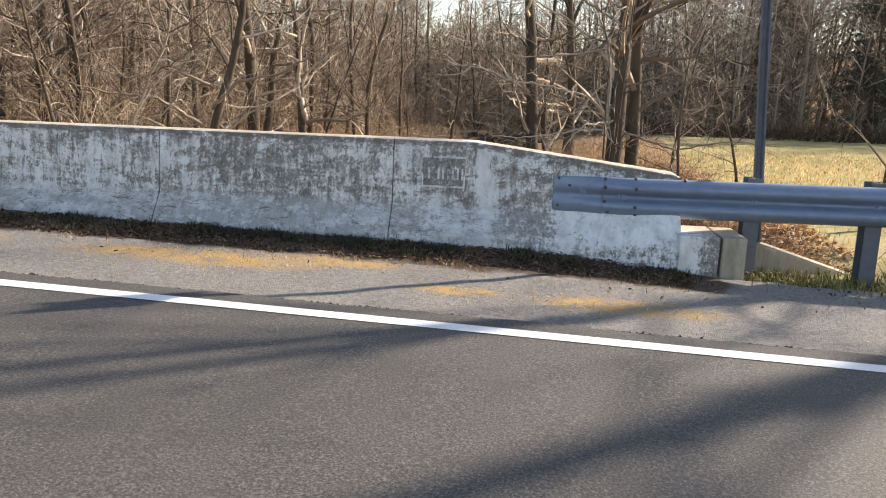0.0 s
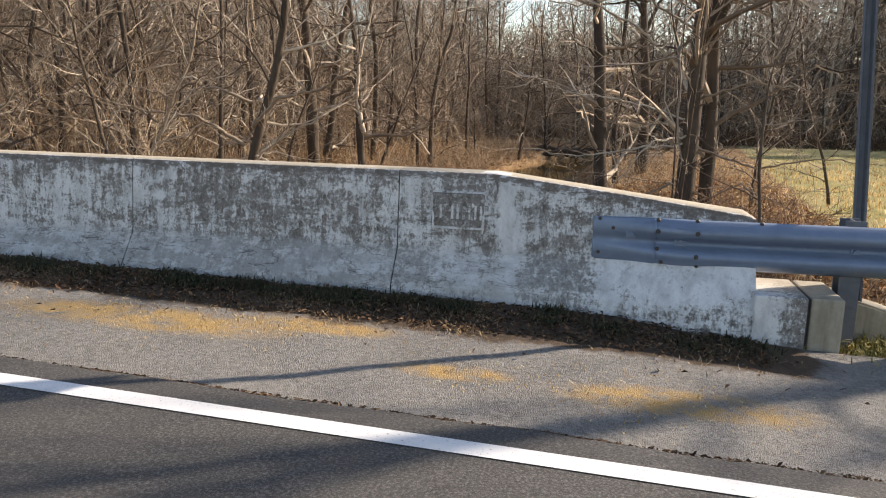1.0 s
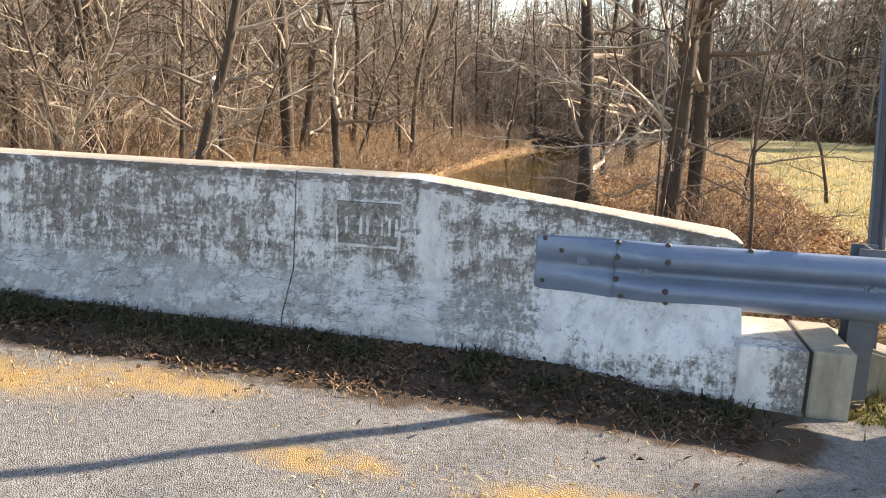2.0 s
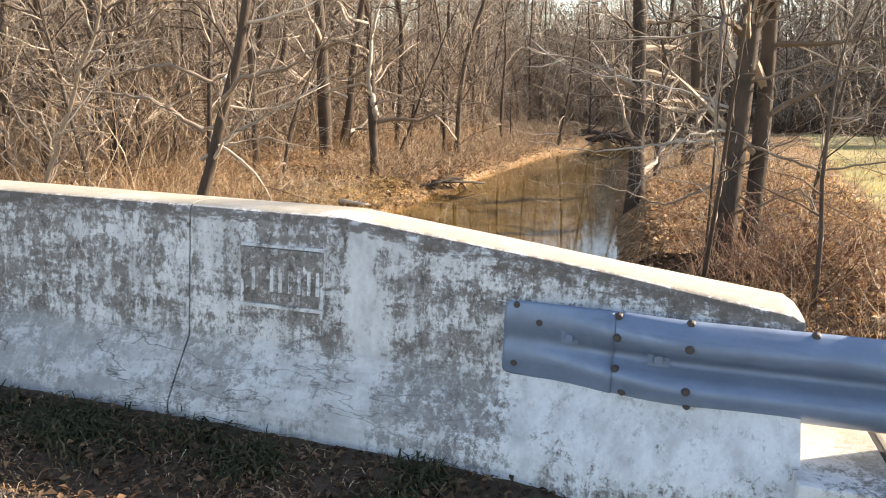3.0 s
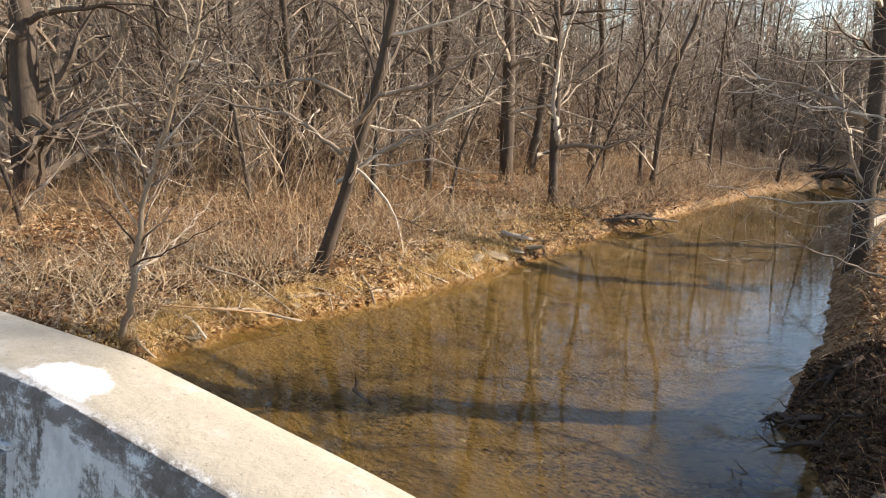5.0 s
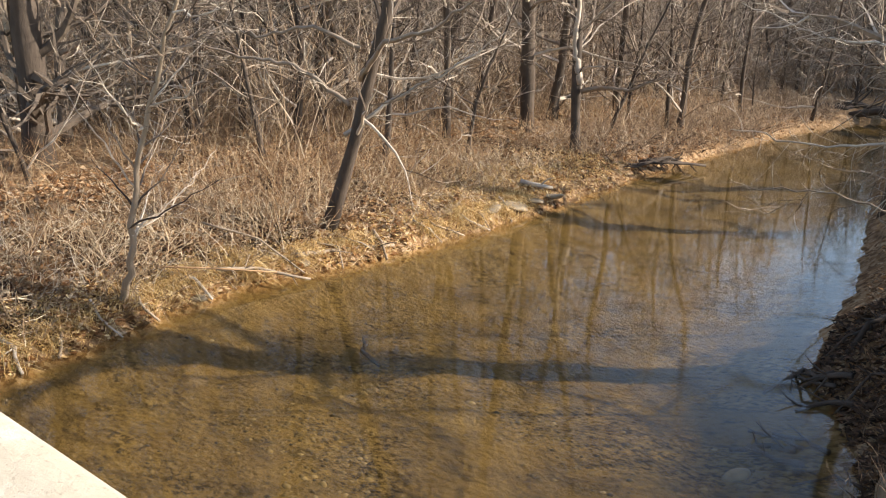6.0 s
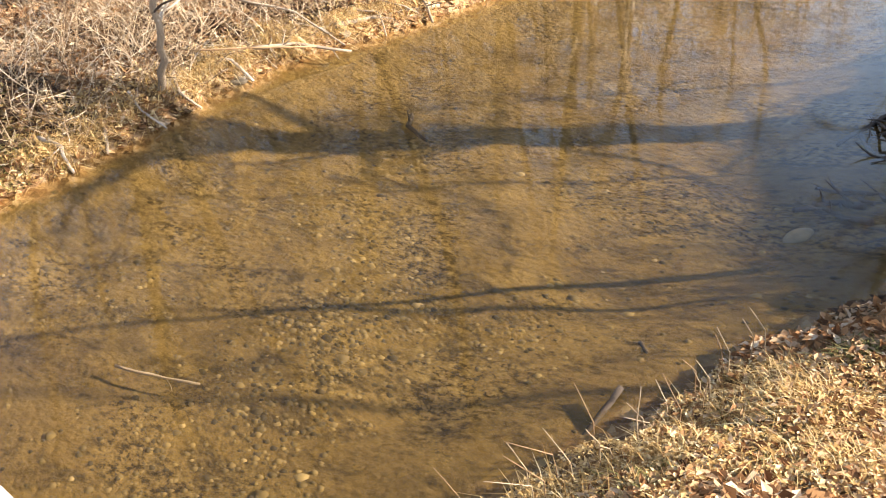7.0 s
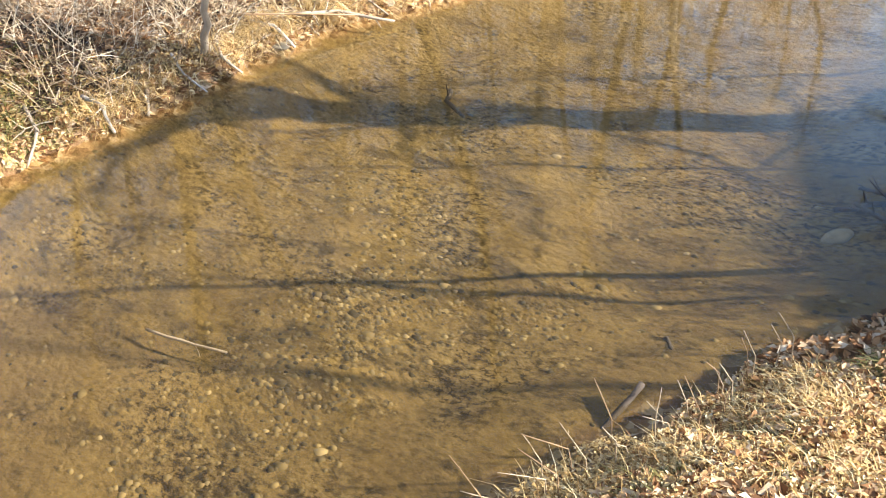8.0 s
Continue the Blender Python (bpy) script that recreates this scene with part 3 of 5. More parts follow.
def build_parapet():
    joints = [-11.6, -9.5, -7.4, -5.25, -3.09, -1.01, 1.385]
    holder = tagged(new("parapet"), "whitewashed concrete bridge parapet with flaking paint and a bare coping", "parapet")
    for k, (a, b) in enumerate(zip(joints, joints[1:])):
        xs = np.arange(a + 0.004, b - 0.004, 0.035)
        xs = np.append(xs, b - 0.004)
        verts, top_a, edge_a, low_a, bare_a, rub_a = [], [], [], [], [], []
        for x in xs:
            top, by, bz, ty, front, back = parapet_row(x)
            end = min(x - a, b - x)
            r = 0.012 * math.exp(-end / 0.012)
            end_round = 0.022 * float(smoothstep(1.34, 1.385, x))
            ground = float(surface_z(x, 6.4)) - 0.16
            prof = [(ty + r, ground), (ty + 0.006 + r, 0.02 + 0.1)]
            prof += [(ty + (by - ty) * u + r, 0.12 + (bz - 0.12) * u) for u in (0.35, 0.7, 1.0)]
            for u in np.linspace(0.06, 0.93, 14):
                prof.append((by + (front - by) * u + r + 0.003 * float(wave(np.array(x), np.array(u * 3), 5.0)), bz + (top - bz) * u))
            prof += [(front + r, top - 0.028 - end_round), (front + 0.008 + r, top - 0.008 - end_round), (front + 0.028, top - end_round)]
            prof += [(front + u, top + 0.004 * math.sin(u * 12) - end_round) for u in (0.07, 0.12, 0.17)]
            prof += [(back - 0.018, top - end_round), (back, top - 0.015 - end_round), (back, 0.4), (back, -0.5)]
            for j, (y, z) in enumerate(prof):
                verts.append((x, y, z))
                istop = 1.0 if y >= front + 0.02 else 0.0
                top_a.append(istop)
                edge_a.append(float(smoothstep(top - (0.22 if x > 0 else 0.15), top - 0.02, z)) * (1 - istop))
                low_a.append((1.0 if x < -1.01 else 0.75 * float(smoothstep(0.7, -0.3, x))) * float(smoothstep(bz + 0.06, bz - 0.03, z)))
                clean = 0.10 * float(smoothstep(0.40, 0.6, x)) * float(smoothstep(0.62, 0.40, z)) * float(smoothstep(0.0, 0.16, z)) + 0.15 * math.exp(-((x + 0.22) / 0.07) ** 2) + 0.10 * math.exp(-((x - 0.45) / 0.08) ** 2) * float(smoothstep(0.55, 0.45, z))
                dark = 0.03 * float(smoothstep(-2.9, -2.2, x)) * float(smoothstep(-1.2, -1.7, x)) + 0.03 * math.exp(-((x - 0.1) / 0.25) ** 2) + 0.07 * math.exp(-((x + 0.55) / 0.22) ** 2 - ((z - 0.62) / 0.13) ** 2)
                dark += 0.085 * float(smoothstep(0.3, 0.6, x)) * math.exp(-((z - 0.13) / 0.06) ** 2)
                bare_a.append(dark - clean)
                rub_a.append(istop * math.exp(-((x + 0.32) / 0.13) ** 2 - ((y - front - 0.05) / 0.09) ** 2))
        n = len(verts) // len(xs)
        faces = grid_faces(len(xs), n)
        faces = [f[::-1] for f in faces]
        faces.append(list(range(0, n)))
        faces.append(list(range((len(xs) - 1) * n, len(xs) * n))[::-1])
        ob = mesh_object("section", verts, faces, PARAPET, holder)
        for name, vals in (("top", top_a), ("edge", edge_a), ("low", low_a), ("bare", bare_a), ("rub", rub_a)):
            put_attr(ob, name, vals)
        ob.data.shade_smooth()
        ob.data.set_sharp_from_angle(angle=radians(40))
    # plain raised frame and strokes of a cast date plate, worn beyond reading
    plate = part("date_plate", box(-0.758, -0.392, 6.6195, 6.66, 0.532, 0.763, 0.004), PARAPET, holder, "worn cast date plate with raised strokes")

    def bar(x0, x1, z0, z1, d=0.012):
        bm = box(x0, x1, -d - 0.004, 0.01, z0, z1, 0.003)
        for v in bm.verts:
            v.co.y += 6.612 + 0.04 * (v.co.z - 0.355) / 0.557
        stroke = part("raised_bar", bm, PARAPET, plate)
        put_attr(stroke, "bare", [-0.03] * len(stroke.data.vertices))
    for x0, x1, z0, z1 in ((-0.76, -0.39, 0.765, 0.778), (-0.76, -0.39, 0.515, 0.53), (-0.76, -0.745, 0.532, 0.763), (-0.405, -0.39, 0.532, 0.763)):
        bar(x0, x1, z0, z1, 0.008)
    for i in range(4):
        cx = -0.70 + i * 0.082
        bar(cx - 0.008, cx + 0.008, 0.585, 0.70)
        if i:
            bar(cx + 0.030, cx + 0.046, 0.585, 0.70)
    put_attr(plate, "bare", [0.075] * len(plate.data.vertices))


def build_end_block():
    block = tagged(new("end_block"), "low concrete block at the end of the parapet", "concrete block")
    bm = box(1.355, 1.66, 6.233, 6.78, -0.7, 0.272, 0.007)
    front = part("front_piece", bm, PARAPET, block, "whitewashed front of the block")
    put_attr(front, "bare", [-0.09 if v.co.x < 1.5 else 0.12 for v in front.data.vertices])
    put_attr(front, "top", [1.0 if v.co.z > 0.2 and v.co.y > 6.25 else 0.0 for v in front.data.vertices])
    part("joint", box(1.663, 1.682, 6.27, 6.76, -0.7, 0.262), DARKCON, block, "dark joint filler")
    bm = box(1.685, 1.88, 6.27, 6.80, -0.7, 0.268, 0.015)
    part("rear_piece", bm, BUFF, block, "bare buff concrete piece")
    # the wing wall falls away along the embankment
    bm = box(0, 1, 0, 0.28, -1, 0, 0)
    for v in bm.verts:
        u, w, h = v.co.x, v.co.y, v.co.z
        v.co = Vector((1.886 + u * 1.5, 6.66 + w * 0.9 + u * 0.55, (0.23 - 0.50 * u) if h > -0.5 else -1.6))
    bmesh.ops.bevel(bm, geom=bm.edges[:], offset=0.015, segments=2, affect="EDGES")
    wing = part("wing_wall", bm, BUFF)
    tagged(wing, "sloping buff concrete wing wall beside the guardrail", "wing wall")


# ---- guardrail ----
BEAM = [(0.000, 0.012), (0.012, 0.030), (0.035, 0.060), (0.055, 0.078), (0.080, 0.083), (0.100, 0.076), (0.120, 0.045), (0.137, 0.012), (0.156, 0.0),
        (0.175, 0.012), (0.192, 0.045), (0.212, 0.076), (0.232, 0.083), (0.257, 0.078), (0.277, 0.060), (0.300, 0.030), (0.312, 0.012)]
RAIL_Y, RAIL_Z = 6.515, 0.368


def rail_z(x):
    return RAIL_Z + 0.008 * (x - 1.3)


def beam_mesh(name, xs, parent, flat=None, off=0.0, label=""):
    verts = []
    for x in xs:
        f = 1.0 if flat is None else float(smoothstep(flat[0], flat[1], x))
        for z, d in BEAM:
            grow = 1.0 if flat is None else 0.92 + 0.08 * float(smoothstep(0.36, 0.9, x))
            zz = rail_z(x) + 0.156 + (z - 0.156) * grow
            verts.append((x, RAIL_Y + 0.075 * (1 - f) + 0.022 * smoothstep(1.0, 0.3, x) - d * (0.16 + 0.84 * f) - off, zz))
    ob = mesh_object(name, verts, [f[::-1] for f in grid_faces(len(xs), len(BEAM))], STEEL, parent, label, smooth=True)
    so = ob.modifiers.new("thickness", "SOLIDIFY")
    so.thickness, so.offset = 0.004, -1
    return ob


def bolt(parent, x, z, y, r=0.016, square=False):
    bm = bmesh.new()
    if square:
        bmesh.ops.create_cube(bm, size=1, matrix=Matrix.Diagonal((r * 2.6, 0.012, r * 1.9, 1)))
        bmesh.ops.create_cone(bm, segments=8, radius1=r * 0.8, radius2=r * 0.6, depth=0.02, cap_ends=True, matrix=Matrix.Translation((0, -0.012, 0)) @ Matrix.Rotation(radians(90), 4, "X"))
    else:
        bmesh.ops.create_cone(bm, segments=10, radius1=r, radius2=r * 0.65, depth=0.014, cap_ends=True, matrix=Matrix.Rotation(radians(90), 4, "X"))
    ob = part("bolt", bm, BOLT if not square else STEEL, parent)
    ob.location = (x, y, z)


def build_guardrail():
    rail = tagged(new("guardrail"), "galvanised steel W-beam guardrail bolted to the parapet end", "guardrail")
    beam_mesh("beam", np.concatenate([np.arange(0.70, 3, 0.05), np.arange(3, 26.1, 0.5)]), rail, (0.40, 1.05))
    end = np.concatenate([np.linspace(0.352, 0.45, 8), np.arange(0.48, 0.77, 0.04)])
    ob = beam_mesh("terminal_plate", end, rail, (0.40, 1.05), 0.006, "flattened end plate of the guardrail")
    me = ob.data
    for v in me.vertices:          # rounded corners
        u = v.co.x - 0.352
        if u < 0.05:
            mid = rail_z(v.co.x) + 0.156
            v.co.z = mid + (v.co.z - mid) * (0.88 + 0.12 * math.sqrt(max(0, 1 - (1 - u / 0.05) ** 2)))
    def on_beam(x, z):
        f = float(smoothstep(0.40, 1.05, x))
        u = (z - rail_z(x) - 0.156) / (0.92 + 0.08 * float(smoothstep(0.36, 0.9, x))) + 0.156
        d = float(np.interp(u, [p[0] for p in BEAM], [p[1] for p in BEAM]))
        return RAIL_Y + 0.075 * (1 - f) + 0.022 * float(smoothstep(1.0, 0.3, x)) - d * (0.16 + 0.84 * f) - 0.009
    for x, z in ((0.395, 0.645), (0.395, 0.42), (0.485, 0.59), (0.77, 0.662), (0.77, 0.595), (0.77, 0.475), (0.80, 0.395), (1.01, 0.672), (1.01, 0.60), (1.01, 0.45), (1.02, 0.385), (1.40, 0.675)):
        bolt(rail, x, z, on_beam(x, z), 0.016)
    bolt(rail, 0.60, 0.555, on_beam(0.60, 0.555), 0.024, True)
    bolt(rail, 0.915, 0.53, on_beam(0.915, 0.53), 0.028, True)
    px = [1.965, 2.918, 3.87, 4.825, 6.73, 8.635, 10.54, 12.445, 14.35]
    for x in px:
        zb = float(land_z(x, 6.62)[0]) - 0.3
        bm = box(x - 0.062, x + 0.062, 6.535, 6.547, zb, rail_z(x) + 0.345, 0.002)
        post = part("post", bm, POSTSTEEL, rail, "weathered steel I-section post")
        part("web", box(x - 0.005, x + 0.005, 6.549, 6.667, zb, rail_z(x) + 0.343), POSTSTEEL, post)
        part("rear_flange", box(x - 0.062, x + 0.062, 6.669, 6.680, zb, rail_z(x) + 0.345), POSTSTEEL, post)
        bolt(rail, x, rail_z(x) + 0.156, RAIL_Y - 0.010, 0.02, True)


def build_sign_post():
    x, y = 2.10, 6.79
    post = tagged(new("steel_post"), "tall grey steel channel post behind the guardrail", "post")
    bm = bmesh.new()
    prof = [(-0.042, 0.0), (-0.042, 0.006), (-0.026, 0.006), (-0.014, 0.046), (0.014, 0.046), (0.026, 0.006), (0.042, 0.006), (0.042, 0.0), (0.028, 0.0), (0.016, 0.030), (-0.016, 0.030), (-0.028, 0.0)]
    rows = []
    for z in (-0.6, 2.66):
        lean = -0.13 * z
        rows.append([bm.verts.new((x + px + lean * 0.5, y + py, z)) for px, py in prof])
    for i in range(len(prof)):
        j = (i + 1) % len(prof)
        bm.faces.new((rows[0][i], rows[0][j], rows[1][j], rows[1][i]))
    part("channel", bm, POSTSTEEL, post)
    bm = box(-0.26, 0.26, -0.0015, 0.0015, 2.27, 2.63, 0.0)
    for v in bm.verts:
        v.co = Matrix.Rotation(radians(60), 3, "Z") @ v.co + Vector((x - 0.145, y - 0.012, 0))
    part("panel", bm, POSTSTEEL, post, "plain steel sign panel")


# ---- trees ----
class Limbs:
    """Collects tapered tubes into one list of vertices and faces."""

    def __init__(self):
        self.v, self.f = [], []

    def tube(self, pts, radii, sides):
        base, n = len(self.v), len(pts)
        ref = Vector((0.31, 0.77, 0.55))
        for i, p in enumerate(pts):
            d = (pts[min(i + 1, n - 1)] - pts[max(i - 1, 0)]).normalized()
            a = d.cross(ref).normalized()
            b = d.cross(a)
            for k in range(sides):
                w = 2 * math.pi * k / sides
                self.v.append(p + (a * math.cos(w) + b * math.sin(w)) * radii[i])
        for i in range(n - 1):
            for k in range(sides):
                q = (k + 1) % sides
                self.f.append((base + i * sides + k, base + i * sides + q, base + (i + 1) * sides + q, base + (i + 1) * sides + k))
        self.f.append(tuple(base + k for k in range(sides))[::-1])

    def quad(self, a, b, c, d):
        i = len(self.v)
        self.v += [a, b, c, d]
        self.f.append((i, i + 1, i + 2, i + 3))


def bend_line(rng, p, d, length, n, wobble, lift):
    pts, step = [p.copy()], length / n
    for _ in range(n):
        d = (d + Vector((rng.gauss(0, wobble), rng.gauss(0, wobble), rng.gauss(0, wobble) + lift))).normalized()
        p = p + d * step
        pts.append(p.copy())
    return pts


def side_way(rng, d, angle):
    ref = Vector((0, 0, 1)) if abs(d.z) < 0.9 else Vector((1, 0, 0))
    a = d.cross(ref).normalized()
    b = d.cross(a)
    w = rng.uniform(0, 2 * math.pi)
    return (d * math.cos(angle) + (a * math.cos(w) + b * math.sin(w)) * math.sin(angle)).normalized()


def grow_tree(seed, height, r, lean=(0, 0), first=0.25, limbs=14, spread=1.0, twigs=5, wobble=0.05, droop=0.0, sides=8, fork=None):
    """Returns trunk and crown as two Limbs."""
    rng = random.Random(seed)
    trunk, crown = Limbs(), Limbs()
    stems = [(Vector((0, 0, -0.35)), Vector((lean[0], lean[1], 1)).normalized(), height, r)]
    if fork:
        at, second, ratio = fork
        stems.append((Vector((lean[0] * at, lean[1] * at, at)), Vector(second).normalized(), height * ratio, r * 0.5))
    for p, d, h, rad in stems:
        n = max(7, int(h / 0.9))
        pts = bend_line(rng, p, d, h, n, wobble, 0.01)
        radii = [max(0.008, rad * ((1 - i / n) ** 0.75) * (1.0 + 0.08 * rng.gauss(0, 1)) + (0.35 * rad if i == 0 and p.z < 0 else 0)) for i in range(n + 1)]
        trunk.tube(pts, radii, sides)
        for k in range(limbs):
            u = first + (0.97 - first) * (k + rng.random()) / limbs
            i = min(n - 1, int(u * n))
            q = pts[i].lerp(pts[i + 1], u * n - i)
            way = (pts[i + 1] - pts[i]).normalized()
            bd = side_way(rng, way, radians(rng.uniform(38, 62 + 34 * (1 - u))))
            bl = spread * h * rng.uniform(0.14, 0.36) * (1.15 - 0.7 * u)
            br = max(0.011, radii[i] * rng.uniform(0.24, 0.55))
            bp = bend_line(rng, q, bd, bl, 6, 0.2, 0.05 - droop)
            crown.tube(bp, [max(0.004, br * (1 - j / 6.6)) for j in range(7)], 5 if sides > 5 else 4)
            for s in range(twigs):
                j = rng.randint(1, 5)
                td = side_way(rng, (bp[j + 1] - bp[j]).normalized(), radians(rng.uniform(30, 70)))
                tl = bl * rng.uniform(0.25, 0.55)
                tp = bend_line(rng, bp[j].lerp(bp[j + 1], rng.random()), td, tl, 4, 0.16, 0.05 - droop)
                crown.tube(tp, [max(0.0028, br * 0.36 * (1 - j2 / 4.6)) for j2 in range(5)], 3)
                for _ in range(3):
                    j2 = rng.randint(1, 3)
                    ed = side_way(rng, (tp[j2 + 1] - tp[j2]).normalized(), radians(rng.uniform(25, 65)))
                    ep = bend_line(rng, tp[j2], ed, tl * rng.uniform(0.3, 0.6), 2, 0.15, 0.03 - droop)
                    crown.tube(ep, [0.0042, 0.0034, 0.0022], 3)
    return trunk, crown


def make_tree(name, label, at, seed, mat=None, twig=None, extra=(), **kw):
    trunk, crown = grow_tree(seed, **kw)
    x, y = at
    z = float(land_z(x, y)[0])
    rng = random.Random(seed + 500)
    holder = tagged(new(name), label, "tree")
    for k, (path, r0) in enumerate(extra):
        one = Limbs()
        long_limb(one, rng, [Vector(p) - Vector((x, y, z)) for p in path], r0)
        # a tree's first thin limbs take the lighter bark to look sunlit
        pale = k < 3 and r0 < 0.038
        mesh_object("limb", one.v, one.f, LIMB if pale else TWIG, holder, "pale crooked limb with fine twigs, coloured as if sunlit" if pale else "", smooth=True)
    mesh_object("trunk", trunk.v, trunk.f, mat or BARK, holder, smooth=True)
    mesh_object("crown", crown.v, crown.f, twig or TWIG, holder, "bare branches and twigs")
    holder.location = (x, y, z)
    return holder


def long_limb(out, rng, way, r0, twigs=5):
    """A crooked limb through a few points, with side twigs."""
    pts = []
    for a, b in zip(way, way[1:]):
        n = max(3, int((b - a).length / 0.12))
        for i in range(n):
            pts.append(a.lerp(b, i / n) + Vector((rng.gauss(0, 0.012), rng.gauss(0, 0.012), rng.gauss(0, 0.016))))
    pts.append(way[-1])
    n = len(pts)
    out.tube(pts, [max(0.003, r0 * (1 - 0.85 * i / n)) for i in range(n)], 5)
    for i in range(2, n - 1):
        for _ in range(1 if rng.random() < 0.6 else 2):
            d = side_way(rng, (pts[i + 1] - pts[i]).normalized(), radians(rng.uniform(30, 75)))
            ln = rng.uniform(0.15, 0.65)
            tp = bend_line(rng, pts[i], d, ln, 4, 0.2, 0.0)
            r = max(0.0035, r0 * 0.25 * (1 - i / n))
            out.tube(tp, [r, r * 0.8, r * 0.65, r * 0.5, 0.002], 3)
            ep = bend_line(rng, tp[2], side_way(rng, (tp[3] - tp[2]).normalized(), 0.7), ln * 0.5, 2, 0.2, 0.0)
            out.tube(ep, [0.003, 0.0026, 0.002], 3)


def build_trees():
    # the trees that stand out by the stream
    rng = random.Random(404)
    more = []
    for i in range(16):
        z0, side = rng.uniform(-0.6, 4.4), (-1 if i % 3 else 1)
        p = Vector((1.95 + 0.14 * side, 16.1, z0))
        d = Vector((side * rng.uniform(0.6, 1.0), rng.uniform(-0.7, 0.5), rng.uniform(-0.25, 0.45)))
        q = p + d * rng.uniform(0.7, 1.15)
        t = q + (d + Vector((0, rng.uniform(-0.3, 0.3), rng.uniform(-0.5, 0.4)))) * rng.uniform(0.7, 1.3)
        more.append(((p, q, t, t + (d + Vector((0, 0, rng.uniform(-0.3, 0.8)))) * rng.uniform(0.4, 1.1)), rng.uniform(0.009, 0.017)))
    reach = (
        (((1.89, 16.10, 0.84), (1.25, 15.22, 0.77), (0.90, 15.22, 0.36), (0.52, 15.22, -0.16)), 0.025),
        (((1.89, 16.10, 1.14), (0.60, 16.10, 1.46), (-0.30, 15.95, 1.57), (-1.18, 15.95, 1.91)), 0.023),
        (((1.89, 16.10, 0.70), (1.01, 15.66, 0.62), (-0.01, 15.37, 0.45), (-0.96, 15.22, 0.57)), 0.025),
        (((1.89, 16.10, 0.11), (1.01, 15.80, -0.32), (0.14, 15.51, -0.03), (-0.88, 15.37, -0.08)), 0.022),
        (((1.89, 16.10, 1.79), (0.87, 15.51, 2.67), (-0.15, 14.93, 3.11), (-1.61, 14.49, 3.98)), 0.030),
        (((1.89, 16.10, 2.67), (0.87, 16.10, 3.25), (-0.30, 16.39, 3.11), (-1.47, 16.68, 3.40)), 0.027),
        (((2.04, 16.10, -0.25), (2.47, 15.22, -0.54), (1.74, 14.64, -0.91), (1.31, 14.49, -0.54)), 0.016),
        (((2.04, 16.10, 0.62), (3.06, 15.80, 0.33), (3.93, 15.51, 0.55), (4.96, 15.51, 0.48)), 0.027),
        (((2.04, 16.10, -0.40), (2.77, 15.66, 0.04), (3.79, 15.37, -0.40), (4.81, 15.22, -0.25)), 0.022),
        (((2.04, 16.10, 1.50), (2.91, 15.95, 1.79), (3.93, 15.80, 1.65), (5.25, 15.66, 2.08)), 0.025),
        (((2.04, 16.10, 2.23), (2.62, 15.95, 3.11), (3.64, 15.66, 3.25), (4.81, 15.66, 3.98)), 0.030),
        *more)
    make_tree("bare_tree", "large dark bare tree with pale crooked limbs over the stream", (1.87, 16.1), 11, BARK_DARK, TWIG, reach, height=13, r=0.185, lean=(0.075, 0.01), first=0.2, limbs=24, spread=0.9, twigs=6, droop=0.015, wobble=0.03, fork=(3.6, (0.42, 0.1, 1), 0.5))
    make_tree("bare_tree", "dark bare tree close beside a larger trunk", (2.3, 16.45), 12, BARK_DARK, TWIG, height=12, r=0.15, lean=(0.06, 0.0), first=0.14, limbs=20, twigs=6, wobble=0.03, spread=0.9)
    make_tree("bare_tree", "dark bare tree at the stream's edge", (0.42, 22.8), 13, BARK_DARK, TWIG, height=13, r=0.2, first=0.08, limbs=30, twigs=6, spread=0.9, wobble=0.035)
    make_tree("bare_tree", "slender bare tree by the field", (1.76, 29.0), 15, BARK_DARK, TWIG, height=13, r=0.2, first=0.08, limbs=28, wobble=0.04)
    make_tree("bare_tree", "slender dark tree by the field", (0.9, 26.5), 25, BARK_DARK, TWIG, height=12, r=0.10, first=0.08, limbs=24, wobble=0.04)
    make_tree("forked_tree", "bare tree with a limb bent sideways low on the trunk", (-6.75, 24.7), 16, BARK_DARK, TWIG, (
        (((-6.75, 24.7, 0.15), (-6.3, 24.7, 0.25), (-5.5, 24.6, 0.22), (-4.6, 24.5, 0.6)), 0.07),
        (((-6.75, 24.7, 0.3), (-7.0, 24.7, 1.2), (-6.9, 24.6, 2.4), (-6.4, 24.6, 4.2)), 0.09),
    ), height=9, r=0.14, lean=(-0.05, 0), first=0.25, limbs=24, wobble=0.05)
    make_tree("bare_tree", "tall straight trunk in the leaf litter", (-8.9, 26.2), 17, BARK, TWIG, height=16, r=0.20, lean=(0.01, 0), first=0.14, limbs=28, wobble=0.025)
    lean_limbs = (
        (((-5.95, 15.04, 0.80), (-5.33, 14.78, 1.32), (-4.45, 14.60, 1.50), (-3.39, 14.42, 2.12)), 0.045),
        (((-6.12, 15.04, 0.44), (-6.91, 14.78, 0.97), (-7.97, 14.60, 1.06), (-9.03, 14.34, 1.32)), 0.040),
        (((-6.21, 15.04, 0.00), (-5.68, 15.48, 0.53), (-4.98, 15.83, 0.97), (-4.27, 16.10, 1.50)), 0.035),
        (((-5.95, 15.04, 1.24), (-6.56, 14.78, 1.50), (-7.44, 14.60, 1.32), (-8.50, 14.51, 1.59)), 0.035))
    make_tree("leaning_tree", "bare tree leaning out from the bank", (-6.62, 15.0), 18, BARK_DARK, TWIG, lean_limbs, height=9, r=0.115, lean=(0.27, 0.0), first=0.2, limbs=26, wobble=0.06)
